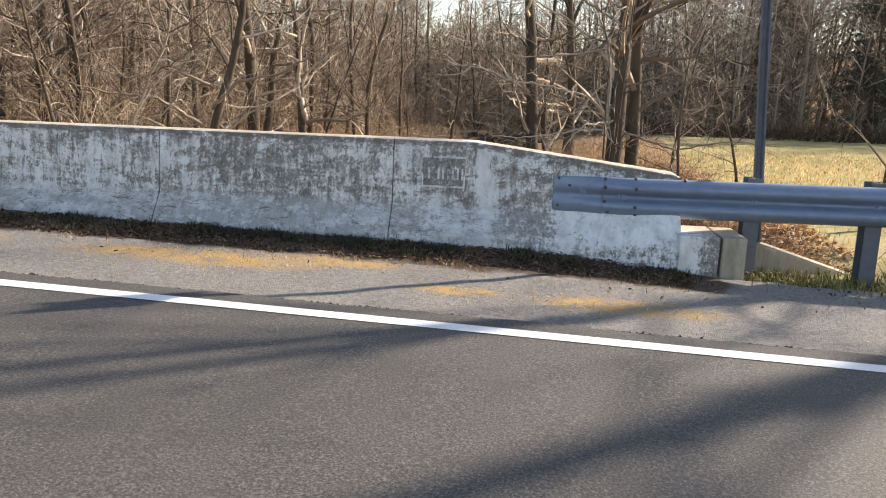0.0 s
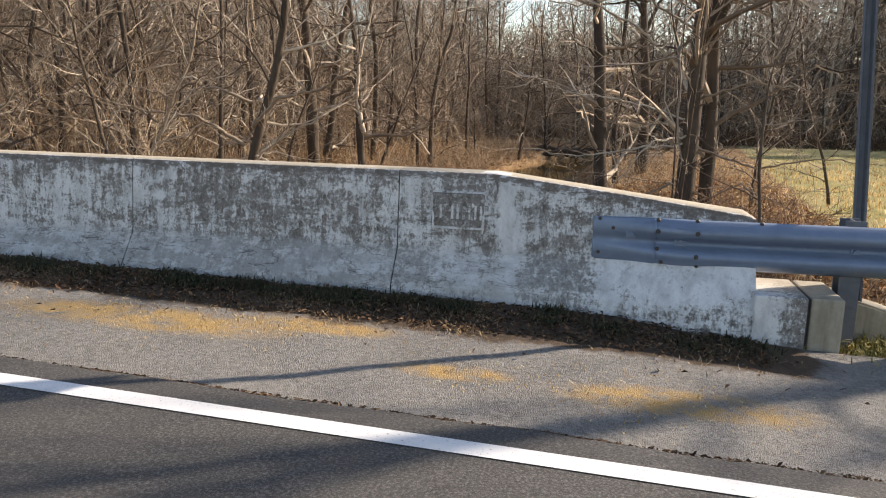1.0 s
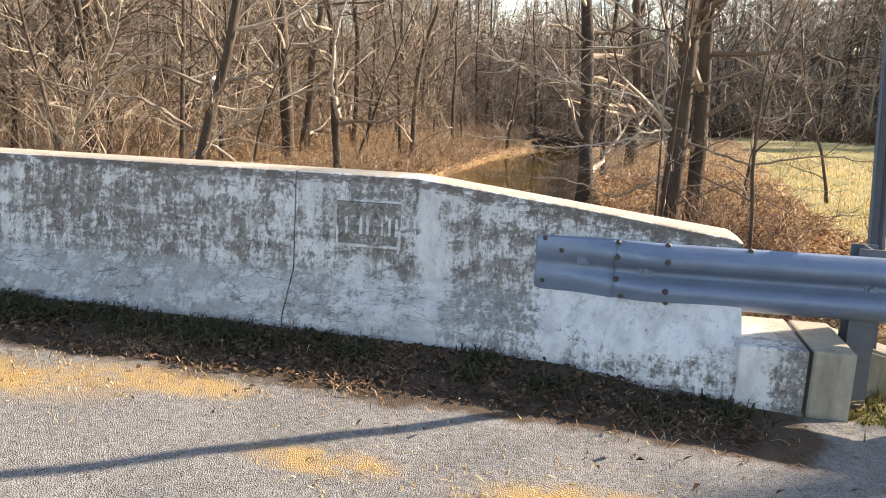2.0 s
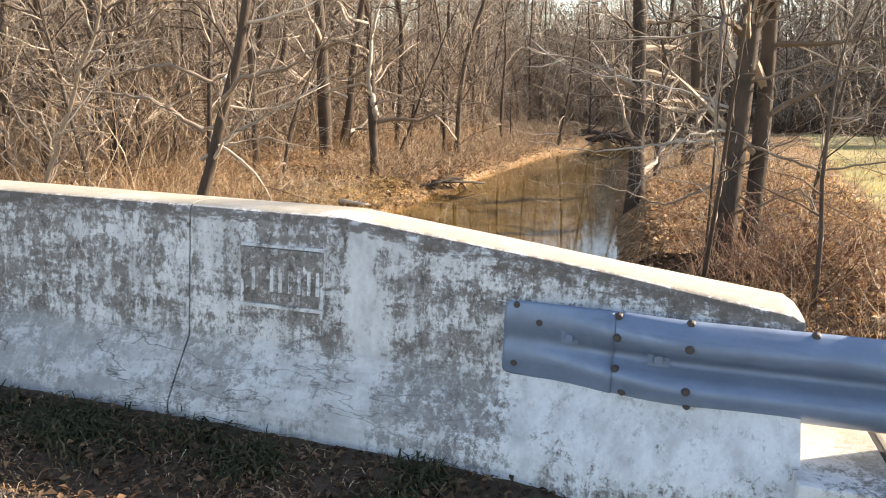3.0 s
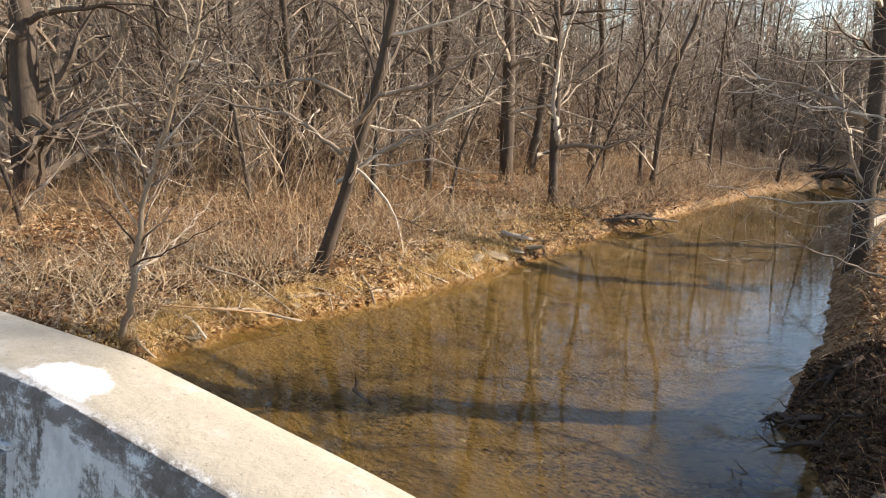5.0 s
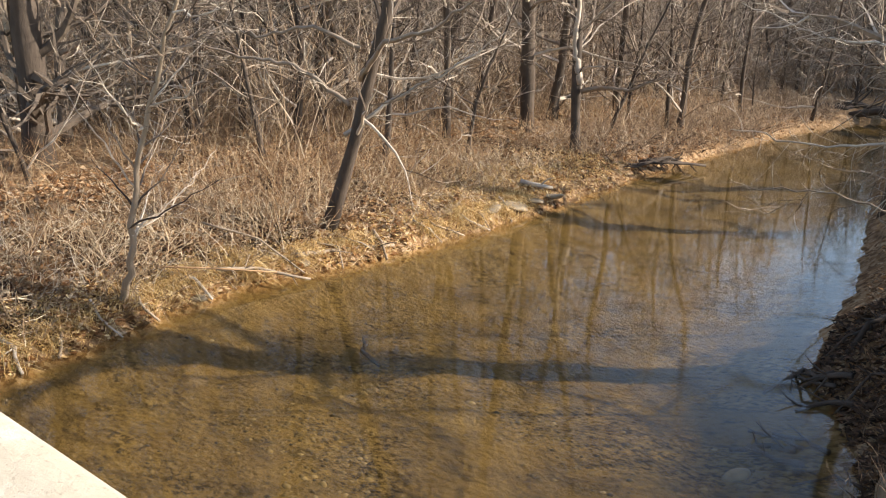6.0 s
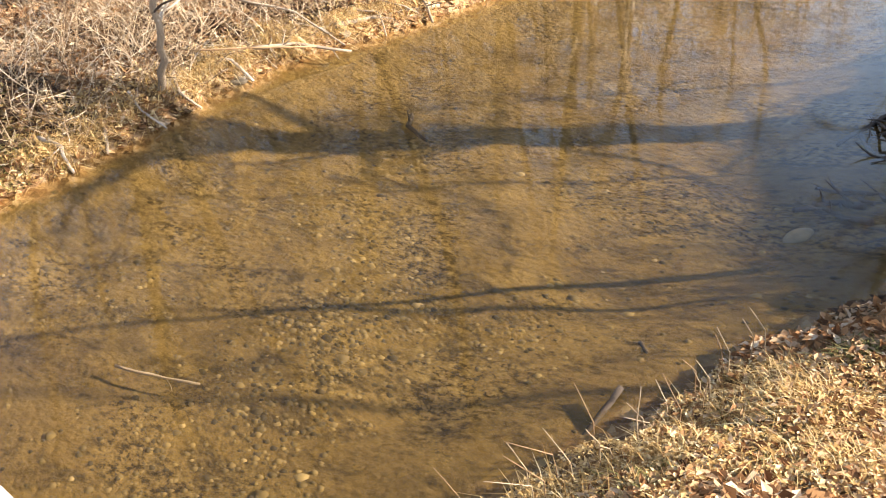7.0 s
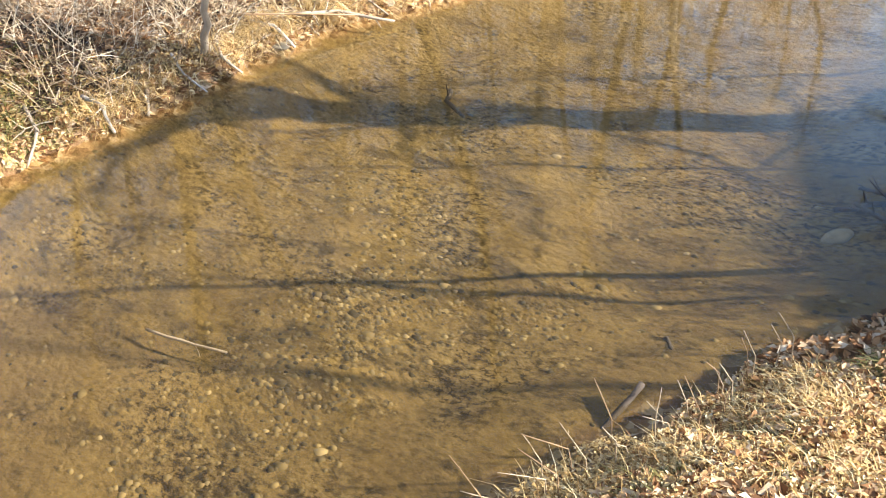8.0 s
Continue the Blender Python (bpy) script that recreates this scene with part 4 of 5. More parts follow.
    make_tree("bare_tree", "slender dark trunk in the brush", (-9.8, 23.4), 20, BARK, TWIG, height=12, r=0.10, first=0.1, limbs=26, wobble=0.035)
    make_tree("bare_tree", "thin bare tree in the brush", (-9.2, 20.0), 21, BARK_DARK, TWIG, height=9, r=0.07, first=0.1, limbs=24)
    make_tree("bare_tree", "stout trunk wrapped in tangled vines", (-12.9, 14.4), 22, BARK_DARK, BARK, height=12, r=0.26, first=0.04, limbs=40, twigs=7, spread=0.7)
    make_tree("bare_tree", "bare tree with wide low branches", (-14.2, 22.5), 23, BARK, TWIG, height=12, r=0.15, first=0.08, limbs=32, spread=1.2)
    make_tree("bare_tree", "dark bare trunk among the brush", (-11.1, 25.4), 24, BARK_DARK, TWIG, height=13, r=0.12, first=0.1, limbs=26, wobble=0.04)
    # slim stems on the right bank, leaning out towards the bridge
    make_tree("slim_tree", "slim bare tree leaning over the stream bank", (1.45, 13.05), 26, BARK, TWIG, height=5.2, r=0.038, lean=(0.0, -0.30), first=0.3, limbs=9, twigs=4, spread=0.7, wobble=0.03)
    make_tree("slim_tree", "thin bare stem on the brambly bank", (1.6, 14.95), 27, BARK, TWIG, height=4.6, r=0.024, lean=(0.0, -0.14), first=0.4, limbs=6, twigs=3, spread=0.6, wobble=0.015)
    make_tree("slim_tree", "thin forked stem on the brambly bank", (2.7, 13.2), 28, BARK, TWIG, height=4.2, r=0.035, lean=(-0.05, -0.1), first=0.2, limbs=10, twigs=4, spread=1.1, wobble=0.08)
    # small understory trees with wide crooked branches
    for i, (x, y, h, r) in enumerate(((-10.4, 17.6, 6.5, 0.06), (-13.6, 18.4, 8, 0.08), (-12.0, 21.2, 8, 0.075), (-16.2, 20.0, 9, 0.09), (-18.5, 17.0, 8, 0.085), (-20.5, 22.5, 9, 0.1), (-8.1, 21.6, 5.5, 0.045), (-15.0, 26.0, 9, 0.09), (-11.4, 13.4, 5, 0.05), (-14.6, 15.2, 6, 0.06), (-7.4, 28.2, 7, 0.06), (-6.6, 31.5, 8, 0.07), (-5.4, 36.5, 8, 0.08), (-3.6, 40.0, 7, 0.07), (6.3, 14.4, 7.5, 0.055), (3.6, 19.0, 5, 0.045), (5.6, 20.5, 5, 0.04))):
        make_tree("understory_tree", "small bare tree with wide crooked branches in the brush", (x, y), 400 + i, BARK_DARK if i % 3 else BARK, TWIG, height=h, r=r, lean=((-0.16, 0.1, 0.2, -0.05)[i % 4], -0.06), first=0.12, limbs=18, spread=1.35, twigs=6, wobble=0.09)
    # sapling with a crooked pale stem at the water's edge
    rng = random.Random(77)
    z = float(land_z(-6.45, 11.35)[0])
    stem, crown = Limbs(), Limbs()
    way = [Vector(p) for p in ((0, 0, -0.15), (0.22, 0.05, 0.35), (0.30, 0.05, 0.9), (0.45, 0.1, 1.7), (0.9, 0.1, 2.7), (1.3, 0.1, 3.5), (1.6, 0.1, 5.0))]
    pts = []
    for a, b in zip(way, way[1:]):
        pts += [a.lerp(b, u) + Vector((rng.gauss(0, 0.012), rng.gauss(0, 0.012), 0)) for u in (0, 0.25, 0.5, 0.75)]
    stem.tube(pts, [0.048 * (1 - 0.8 * i / len(pts)) for i in range(len(pts))], 7)
    for i in range(7, len(pts) - 1):
        for _ in range(2):
            d = side_way(rng, (pts[i + 1] - pts[i]).normalized(), radians(rng.uniform(35, 75)))
            p = pts[i]
            long_limb(crown, rng, [p, p + d * rng.uniform(0.3, 0.6), p + d * rng.uniform(0.7, 1.3) + Vector((0, 0, rng.uniform(0, 0.4)))], 0.013)
    holder = tagged(new("sapling"), "thin pale sapling with a crooked stem by the water", "tree")
    mesh_object("trunk", stem.v, stem.f, BARK_PALE, holder, smooth=True)
    mesh_object("crown", crown.v, crown.f, TWIG, holder, "fine bare twigs")
    holder.location = (-6.45, 11.35, z)
    # trees beside the road on the sunny side, whose shade falls across the asphalt
    for i, (x, y, h, r) in enumerate(((9.6, 10.6, 11, 0.14), (13.4, 13.1, 13, 0.16), (15.5, 13.6, 13, 0.2), (17.0, 16.2, 14, 0.2), (26.0, 9.0, 12, 0.2), (19.0, 15.9, 16, 0.28))):
        make_tree("roadside_tree", "bare tree on the verge beside the road", (x, y), 60 + i, BARK, TWIG, height=h, r=r, first=0.2, limbs=24, spread=0.6, twigs=6)


def build_woods():
    rng = random.Random(5)
    kinds = []
    for s, (h, r, mat) in enumerate(((14, 0.13, BARK), (12, 0.10, BARK_DARK), (16, 0.17, BARK), (10, 0.07, BARK_PALE), (13, 0.11, BARK), (8, 0.05, BARK_DARK), (7, 0.045, BARK_PALE))):
        trunk, crown = grow_tree(100 + s, h, r, (rng.uniform(-0.05, 0.05), rng.uniform(-0.05, 0.05)), 0.05, 30, 0.85, 7, 0.075, 0.0, 7, (h * 0.16, (rng.uniform(-0.5, 0.5), rng.uniform(-0.5, 0.5), 1), 0.6) if s % 2 else None)
        holder = tagged(new("woodland_tree"), "bare grey-brown woodland tree among dry brush", "tree", "woodland trees")
        mesh_object("trunk", trunk.v, trunk.f, mat, holder, smooth=True)
        mesh_object("crown", crown.v, crown.f, TWIG, holder, "bare branches and twigs")
        kinds.append(holder)
    placed, first = [], [True] * len(kinds)
    tries = 0
    while len(placed) < 240 and tries < 9000:
        tries += 1
        y = 14 + 50 * rng.random()
        x = rng.uniform(-10 - 0.75 * y, 10)
        z, inside = land_z(x, y)
        xl = np.interp(y, LEFT_Y, LEFT_X)
        if inside > -1.2 or (x > xl and not (y > 34 and x < 2.5) and y < 50):
            continue
        if any((x - a) ** 2 + (y - b) ** 2 < 1.3 ** 2 for a, b in placed) or (x > -10.5 and y < 29) or (x > -16 and y < 16):
            continue
        placed.append((x, y))
        k = rng.randrange(len(kinds))
        m = pose(x, y, float(z), rng.uniform(-4, 4), rng.uniform(-4, 4), rng.uniform(0, 360))
        if first[k]:
            first[k] = False
            kinds[k].matrix_basis = m
        else:
            low = 0.7 if abs(math.atan2(y, x) - radians(94)) < radians(6) and y > 34 else 1.0
            copy_thing(kinds[k], m @ Matrix.Scale(rng.uniform(0.8, 1.2) * low, 4))
    # beyond: one mass of far trunks and branches
    far = Limbs()
    for n in range(1250):
        a, d = rng.uniform(radians(42), radians(165)), rng.uniform(56, 120)
        if n >= 800:
            a, d = rng.uniform(radians(72), radians(101)), rng.uniform(52, 78)
        if n >= 1000:
            a, d = rng.uniform(radians(48), radians(82)), rng.uniform(58, 95)
        x, y = d * math.cos(a), d * math.sin(a)
        z = float(land_z(x, y)[0])
        h, r = rng.uniform(9, 18), rng.uniform(0.05, 0.15)
        if abs(a - radians(93)) < radians(5):
            h *= 0.64
        if 800 <= n < 1000:
            h = rng.uniform(5, 8)
        pts = bend_line(rng, Vector((x, y, z - 0.3)), Vector((rng.gauss(0, 0.05), rng.gauss(0, 0.05), 1)), h, 6, 0.05, 0)
        far.tube(pts, [max(0.02, r * (1 - i / 6.6)) for i in range(7)], 4)
        for _ in range(26):
            u = rng.uniform(0.04, 0.95)
            i = min(5, int(u * 6))
            q = pts[i].lerp(pts[i + 1], u * 6 - i)
            bp = bend_line(rng, q, side_way(rng, Vector((0, 0, 1)), radians(rng.uniform(30, 80))), h * rng.uniform(0.12, 0.3), 3, 0.18, 0.06)
            far.tube(bp, [0.035, 0.026, 0.018, 0.010], 3)
            for _ in range(3):
                j = rng.randint(0, 2)
                ep = bend_line(rng, bp[j], side_way(rng, (bp[j + 1] - bp[j]).normalized(), 0.8), h * rng.uniform(0.05, 0.14), 2, 0.15, 0.05)
                far.tube(ep, [0.018, 0.014, 0.008], 3)
    ob = mesh_object("far_woods", far.v, far.f, TWIG)
    tagged(ob, "distant mass of bare grey-brown woodland trees", "woods", kind="stuff")


def pine(seed, h):
    rng = random.Random(seed)
    trunk, needles = Limbs(), Limbs()
    pts = bend_line(rng, Vector((0, 0, -0.3)), Vector((0, 0, 1)), h, 8, 0.015, 0)
    trunk.tube(pts, [max(0.03, 0.17 * (1 - i / 8.5)) for i in range(9)], 7)
    for _ in range(90):
        u = rng.uniform(0.08, 0.98)
        z = u * h
        reach = (1 - u) * h * 0.24 + 0.5
        w = rng.uniform(0, 2 * math.pi)
        tip = Vector((math.cos(w) * reach, math.sin(w) * reach, z - 0.15 * reach))
        root = Vector((0, 0, z))
        trunk.tube([root, root.lerp(tip, 0.5) + Vector((0, 0, 0.08)), tip], [0.035, 0.02, 0.008], 3)
        for _ in range(26):
            c = root.lerp(tip, rng.uniform(0.25, 1.05)) + Vector((rng.gauss(0, 0.16), rng.gauss(0, 0.16), rng.gauss(0, 0.10)))
            d = Vector((rng.gauss(0, 1), rng.gauss(0, 1), rng.gauss(0, 0.6))).normalized() * rng.uniform(0.12, 0.3)
            e = d.cross(Vector((rng.gauss(0, 1), rng.gauss(0, 1), 1))).normalized() * 0.045
            needles.quad(c - d - e, c - d + e, c + d + e * 0.4, c + d - e * 0.4)
    return trunk, needles


def build_pines():
    rng = random.Random(9)
    base = []
    for s, h in ((1, 14), (2, 11)):
        t, n = pine(300 + s, h)
        holder = tagged(new("pine_tree"), "dark evergreen pine behind the field", "tree", "pines behind the field")
        mesh_object("trunk", t.v, t.f, BARK_DARK, holder, smooth=True)
        mesh_object("crown", n.v, n.f, PINE, holder, "dark green needles")
        base.append(holder)
    spots = [(23, 56), (29, 58), (33, 54), (36, 60), (41, 57), (26, 63), (31, 64), (38, 65), (20, 66)]
    for i, (x, y) in enumerate(spots):
        m = pose(x, y, float(land_z(x, y)[0]), 0, 0, rng.uniform(0, 360))
        if i < 2:
            base[i].matrix_basis = m
        else:
            copy_thing(base[i % 2], m @ Matrix.Scale(rng.uniform(0.85, 1.15), 4))


def stems(name, label, spots, mat, seed, count, height, radius, lean=0.35, category="undergrowth", branch=2):
    """Thin arching stems scattered over spots: a list of (x0, x1, y0, y1, weight)."""
    rng = random.Random(seed)
    out = Limbs()
    weights = [s[4] for s in spots]
    for _ in range(count):
        x0, x1, y0, y1, _w = rng.choices(spots, weights)[0]
        x, y = rng.uniform(x0, x1), rng.uniform(y0, y1)
        z, inside = land_z(x, y)
        if inside > -0.12:
            continue
        h = height * rng.uniform(0.4, 1.3)
        d = Vector((rng.gauss(0, lean), rng.gauss(0, lean), 1)).normalized()
        pts = bend_line(rng, Vector((x, y, float(z) - 0.03)), d, h, 4, 0.17, -0.02)
        r = radius * rng.uniform(0.6, 1.4)
        out.tube(pts, [r, r * 0.85, r * 0.7, r * 0.5, r * 0.3], 3)
        for _ in range(branch):
            j = rng.randint(1, 3)
            bp = bend_line(rng, pts[j], side_way(rng, (pts[j + 1] - pts[j]).normalized(), radians(rng.uniform(25, 70))), h * rng.uniform(0.2, 0.5), 2, 0.15, 0.0)
            out.tube(bp, [r * 0.55, r * 0.45, r * 0.25], 3)
    ob = mesh_object(name, out.v, out.f, mat)
    return tagged(ob, label, category, kind="stuff")




def scatter_leaves(name, label, mat, spots, count, size, seed, lift=0.02, surface=None, wet=0.02):
    """Curled fallen leaves lying on the ground."""
    rng = random.Random(seed)
    out = Limbs()
    weights = [s[4] for s in spots]
    for _ in range(count):
        x0, x1, y0, y1, _w = rng.choices(spots, weights)[0]
        x, y = rng.uniform(x0, x1), rng.uniform(y0, y1)
        if surface:
            z = float(surface(x, y))
        else:
            z, inside = land_z(x, y)
            if inside > -wet:
                continue
            z = float(z)
        s, w = size * rng.uniform(0.5, 1.4), rng.uniform(0, 6.283)
        a = Vector((math.cos(w), math.sin(w), rng.gauss(0, 0.35))) * s
        b = Vector((-math.sin(w), math.cos(w), rng.gauss(0, 0.35))) * s * rng.uniform(0.35, 0.6)
        c = Vector((x, y, z + lift * rng.uniform(0.3, 1.3)))
        i = len(out.v)
        curl = Vector((0, 0, s * rng.uniform(0.05, 0.5)))
        out.v += [c - a, c + b + curl, c + a, c - b + curl]
        out.f += [(i, i + 1, i + 2), (i, i + 2, i + 3)]
    ob = mesh_object(name, out.v, out.f, mat)
    return tagged(ob, label, "fallen leaves", kind="stuff")


def blades(name, label, mat, spots, count, height, seed, width=0.004, droop=0.5, category="dry grass", surface=None):
    rng = random.Random(seed)
    out = Limbs()
    weights = [s[3] for s in spots]
    for _ in range(count):
        cx, cy, rad, _w = rng.choices(spots, weights)[0]
        x, y = rng.gauss(cx, rad), rng.gauss(cy, rad)
        if surface:
            z = float(surface(x, y))
        else:
            z, inside = land_z(x, y)
            if inside > -0.04:
                continue
            z = float(z)
        h, w = height * rng.uniform(0.4, 1.4), rng.uniform(0, 6.283)
        d = Vector((math.cos(w), math.sin(w), 0))
        e = Vector((-d.y, d.x, 0)) * width * rng.uniform(0.6, 1.4)
        lean, p = rng.uniform(0.1, droop), Vector((x, y, z - 0.01))
        m = p + d * h * lean * 0.5 + Vector((0, 0, h * 0.62))
        t = p + d * h * lean * 1.5 + Vector((0, 0, h * (1.05 - lean * 0.55)))
        i = len(out.v)
        out.v += [p - e, p + e, m - e * 0.8, m + e * 0.8, t]
        out.f += [(i, i + 1, i + 3, i + 2), (i + 2, i + 3, i + 4)]
    ob = mesh_object(name, out.v, out.f, mat)
    return tagged(ob, label, category, kind="stuff")


def rough_stone(name, label, at, size, seed, mat=None, category="stone", sink=0.35):
    bm = bmesh.new()
    bmesh.ops.create_icosphere(bm, subdivisions=3, radius=1)
    off = Vector((seed * 3.1, seed * 1.7, seed * 0.9))
    for v in bm.verts:
        n = noise.noise(v.co * 0.9 + off) * 0.38 + noise.noise(v.co * 2.6 + off) * 0.12
        v.co *= 1 + n
        v.co = Vector((v.co.x * size[0], v.co.y * size[1], max(v.co.z, -0.8) * size[2]))
    ob = part(name, bm, mat or STONE, smooth=True)
    x, y = at
    ob.location = (x, y, float(land_z(x, y)[0]) + size[2] * (1 - sink) * 0.5)
    ob.rotation_euler = (0.1, 0.15, seed * 1.3)
    return tagged(ob, label, category)


def log_thing(name, label, path, r, seed, mat=None, category="driftwood", stubs=3):
    rng = random.Random(seed)
    out = Limbs()
    pts = []
    way = [Vector(p) for p in path]
    for a, b in zip(way, way[1:]):
        pts += [a.lerp(b, u) + Vector((rng.gauss(0, r * 0.25), rng.gauss(0, r * 0.25), rng.gauss(0, r * 0.15))) for u in (0, 0.33, 0.66)]
    pts.append(way[-1])
    n = len(pts)
    out.tube(pts, [r * (1 - 0.45 * i / n) * rng.uniform(0.88, 1.12) for i in range(n)], 8)
    out.f.append(tuple(range(len(out.v) - 8, len(out.v))))
    for _ in range(stubs):
        i = rng.randint(1, n - 2)
        tp = bend_line(rng, pts[i], side_way(rng, (pts[i + 1] - pts[i]).normalized(), 0.9), r * rng.uniform(4, 10), 3, 0.15, 0.05)
        out.tube(tp, [r * 0.4, r * 0.32, r * 0.22, r * 0.1], 5)
    return tagged(mesh_object(name, out.v, out.f, mat or BARK_PALE, smooth=True), label, category)


def build_banks():
    # left bank
    log_thing("log", "short pale fallen log on the bank", ((-5.95, 20.1, -1.36), (-5.3, 20.25, -1.42)), 0.055, 1, LIMB)
    log_thing("log", "bleached log lying along the water's edge", ((-6.15, 13.9, -1.50), (-5.95, 14.7, -1.56), (-5.65, 15.5, -1.62)), 0.04, 2, BARK_PALE, stubs=5)
    log_thing("driftwood", "grey driftwood root at the water's edge", ((-6.35, 12.7, -1.45), (-6.15, 13.2, -1.52), (-5.6, 13.6, -1.66)), 0.026, 3, BARK_PALE, stubs=8)
    log_thing("driftwood", "thin bleached branch caught on the bank", ((-6.6, 12.0, -1.3), (-6.2, 12.5, -1.36), (-5.9, 13.3, -1.55)), 0.014, 4, BRUSH, stubs=6)
    log_thing("driftwood", "thin bleached branch over the water", ((-6.9, 13.0, -1.0), (-6.3, 13.4, -1.2), (-5.7, 13.6, -1.6)), 0.016, 5, stubs=6)
    for i, (x, y, sx, sy, sz) in enumerate(((-5.4, 18.9, 0.28, 0.2, 0.06), (-5.3, 19.5, 0.3, 0.18, 0.05), (-5.22, 20.1, 0.22, 0.16, 0.06), (-5.5, 18.2, 0.2, 0.15, 0.06), (-6.1, 14.0, 0.14, 0.09, 0.03), (-6.25, 12.3, 0.13, 0.08, 0.035))):
        rough_stone("slab", "flat pale stone at the water's edge", (x, y), (sx, sy, sz), 20 + i)
    for i in range(5):
        a = random.Random(40 + i)
        log_thing("drift_branch", "dark drift branch lodged against the bank", ((-5.3 + a.uniform(-0.4, 0.2), 25.0 + a.uniform(-0.8, 0.8), -1.55), (-4.8, 25.6 + a.uniform(-0.6, 0.6), -1.45), (-4.4 + a.uniform(-0.3, 0.5), 26.4, -1.6)), 0.05, 41 + i, BARK_DARK, stubs=6)
    # dark debris and an undercut bank at the far bend
    for i in range(9):
        a = random.Random(60 + i)
        x, y = a.uniform(-5.0, 0.6), a.uniform(42, 48)
        log_thing("drift_log", "dark log in the debris at the bend", ((x, y, -1.5), (x + a.uniform(0.6, 1.4), y + a.uniform(-0.4, 0.4), -1.2), (x + a.uniform(1.6, 3.0), y + a.uniform(-0.8, 0.8), -1.4)), 0.13, 61 + i, BARK_DARK, stubs=5)
    # roots washed bare along the left shore
    rs = random.Random(77)
    for i in range(16):
        y = 9.3 + i * 0.62 + rs.uniform(-0.2, 0.2)
        x = -7.5
        while x < -4.0 and float(land_z(x, y)[0]) > WATER_Z + 0.03:
            x += 0.03
        up = float(land_z(x - 0.4, y)[0])
        log_thing("shore_root", "pale root washed bare on the shore", ((x - 0.4, y, up + 0.05), (x - 0.12, y + rs.uniform(-0.2, 0.2), float(land_z(x - 0.12, y)[0]) + rs.uniform(0.06, 0.12)), (x + rs.uniform(0.0, 0.12), y + rs.uniform(-0.45, 0.45), WATER_Z + 0.0)), rs.uniform(0.012, 0.028), 300 + i, LIMB if i % 2 else BARK_PALE, "root", 3)
    rough_stone("boulder", "pale rounded boulder at the water's edge", (1.26, 12.05), (0.24, 0.22, 0.24), 3, sink=0.9)
    rough_stone("boulder", "pale boulder half hidden in leaves", (1.47, 11.3), (0.17, 0.19, 0.15), 5, sink=0.7)
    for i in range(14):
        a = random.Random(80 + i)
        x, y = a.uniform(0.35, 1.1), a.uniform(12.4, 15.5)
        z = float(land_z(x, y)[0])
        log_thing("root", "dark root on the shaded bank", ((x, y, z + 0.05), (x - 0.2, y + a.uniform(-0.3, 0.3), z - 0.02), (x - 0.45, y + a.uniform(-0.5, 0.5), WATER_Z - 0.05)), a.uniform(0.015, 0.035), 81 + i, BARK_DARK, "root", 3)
    # in the water
    log_thing("stick", "dark curved stick on the stream bed", ((-0.42, 10.58, -1.88), (-0.30, 10.47, -1.87), (-0.12, 10.42, -1.88)), 0.022, 97, BARK_DARK, stubs=0)
    log_thing("stick", "brown stick slanting into the water", ((-0.26, 9.95, -1.70), (-0.30, 9.7, -1.78), (-0.33, 9.5, -1.86)), 0.022, 98, BARK, stubs=1)
    log_thing("stick", "waterlogged branch on the stream bed", ((-4.1, 12.85, -1.92), (-3.95, 12.6, -1.9), (-3.6, 12.45, -1.93)), 0.03, 99, BARK_DARK, stubs=2)
    log_thing("stick", "pale thin branch on the stream bed", ((-3.3, 8.55, -1.9), (-3.0, 8.62, -1.89), (-2.65, 8.75, -1.9)), 0.012, 100, BARK_PALE, stubs=1)
    rough_stone("bed_stone", "yellow stone breaking the stream bed", (0.05, 12.5), (0.13, 0.08, 0.05), 8)
    can = bmesh.new()
    bmesh.ops.create_cone(can, segments=14, radius1=0.033, radius2=0.033, depth=0.12, cap_ends=True, matrix=Matrix.Rotation(radians(90), 4, "Y"))
    for v in can.verts:
        v.co.z *= 0.45
    m, nt, b = material("crushed_can", 0.35, 0.4)
    nt.links.new(ramp(nt, tex(nt, coords(nt), 22, 3, 0.5), [(0.42, (0.45, 0.04, 0.04)), (0.55, (0.75, 0.75, 0.75))]), b.inputs["Base Color"])
    ob = part("crushed_can", can, m)
    ob.location = (1.2, 9.15, float(land_z(1.2, 9.15)[0]) + 0.02)
    ob.rotation_euler = (0, 0.1, -0.5)
    tagged(ob, "crushed red and silver drink can in the leaves", "can")


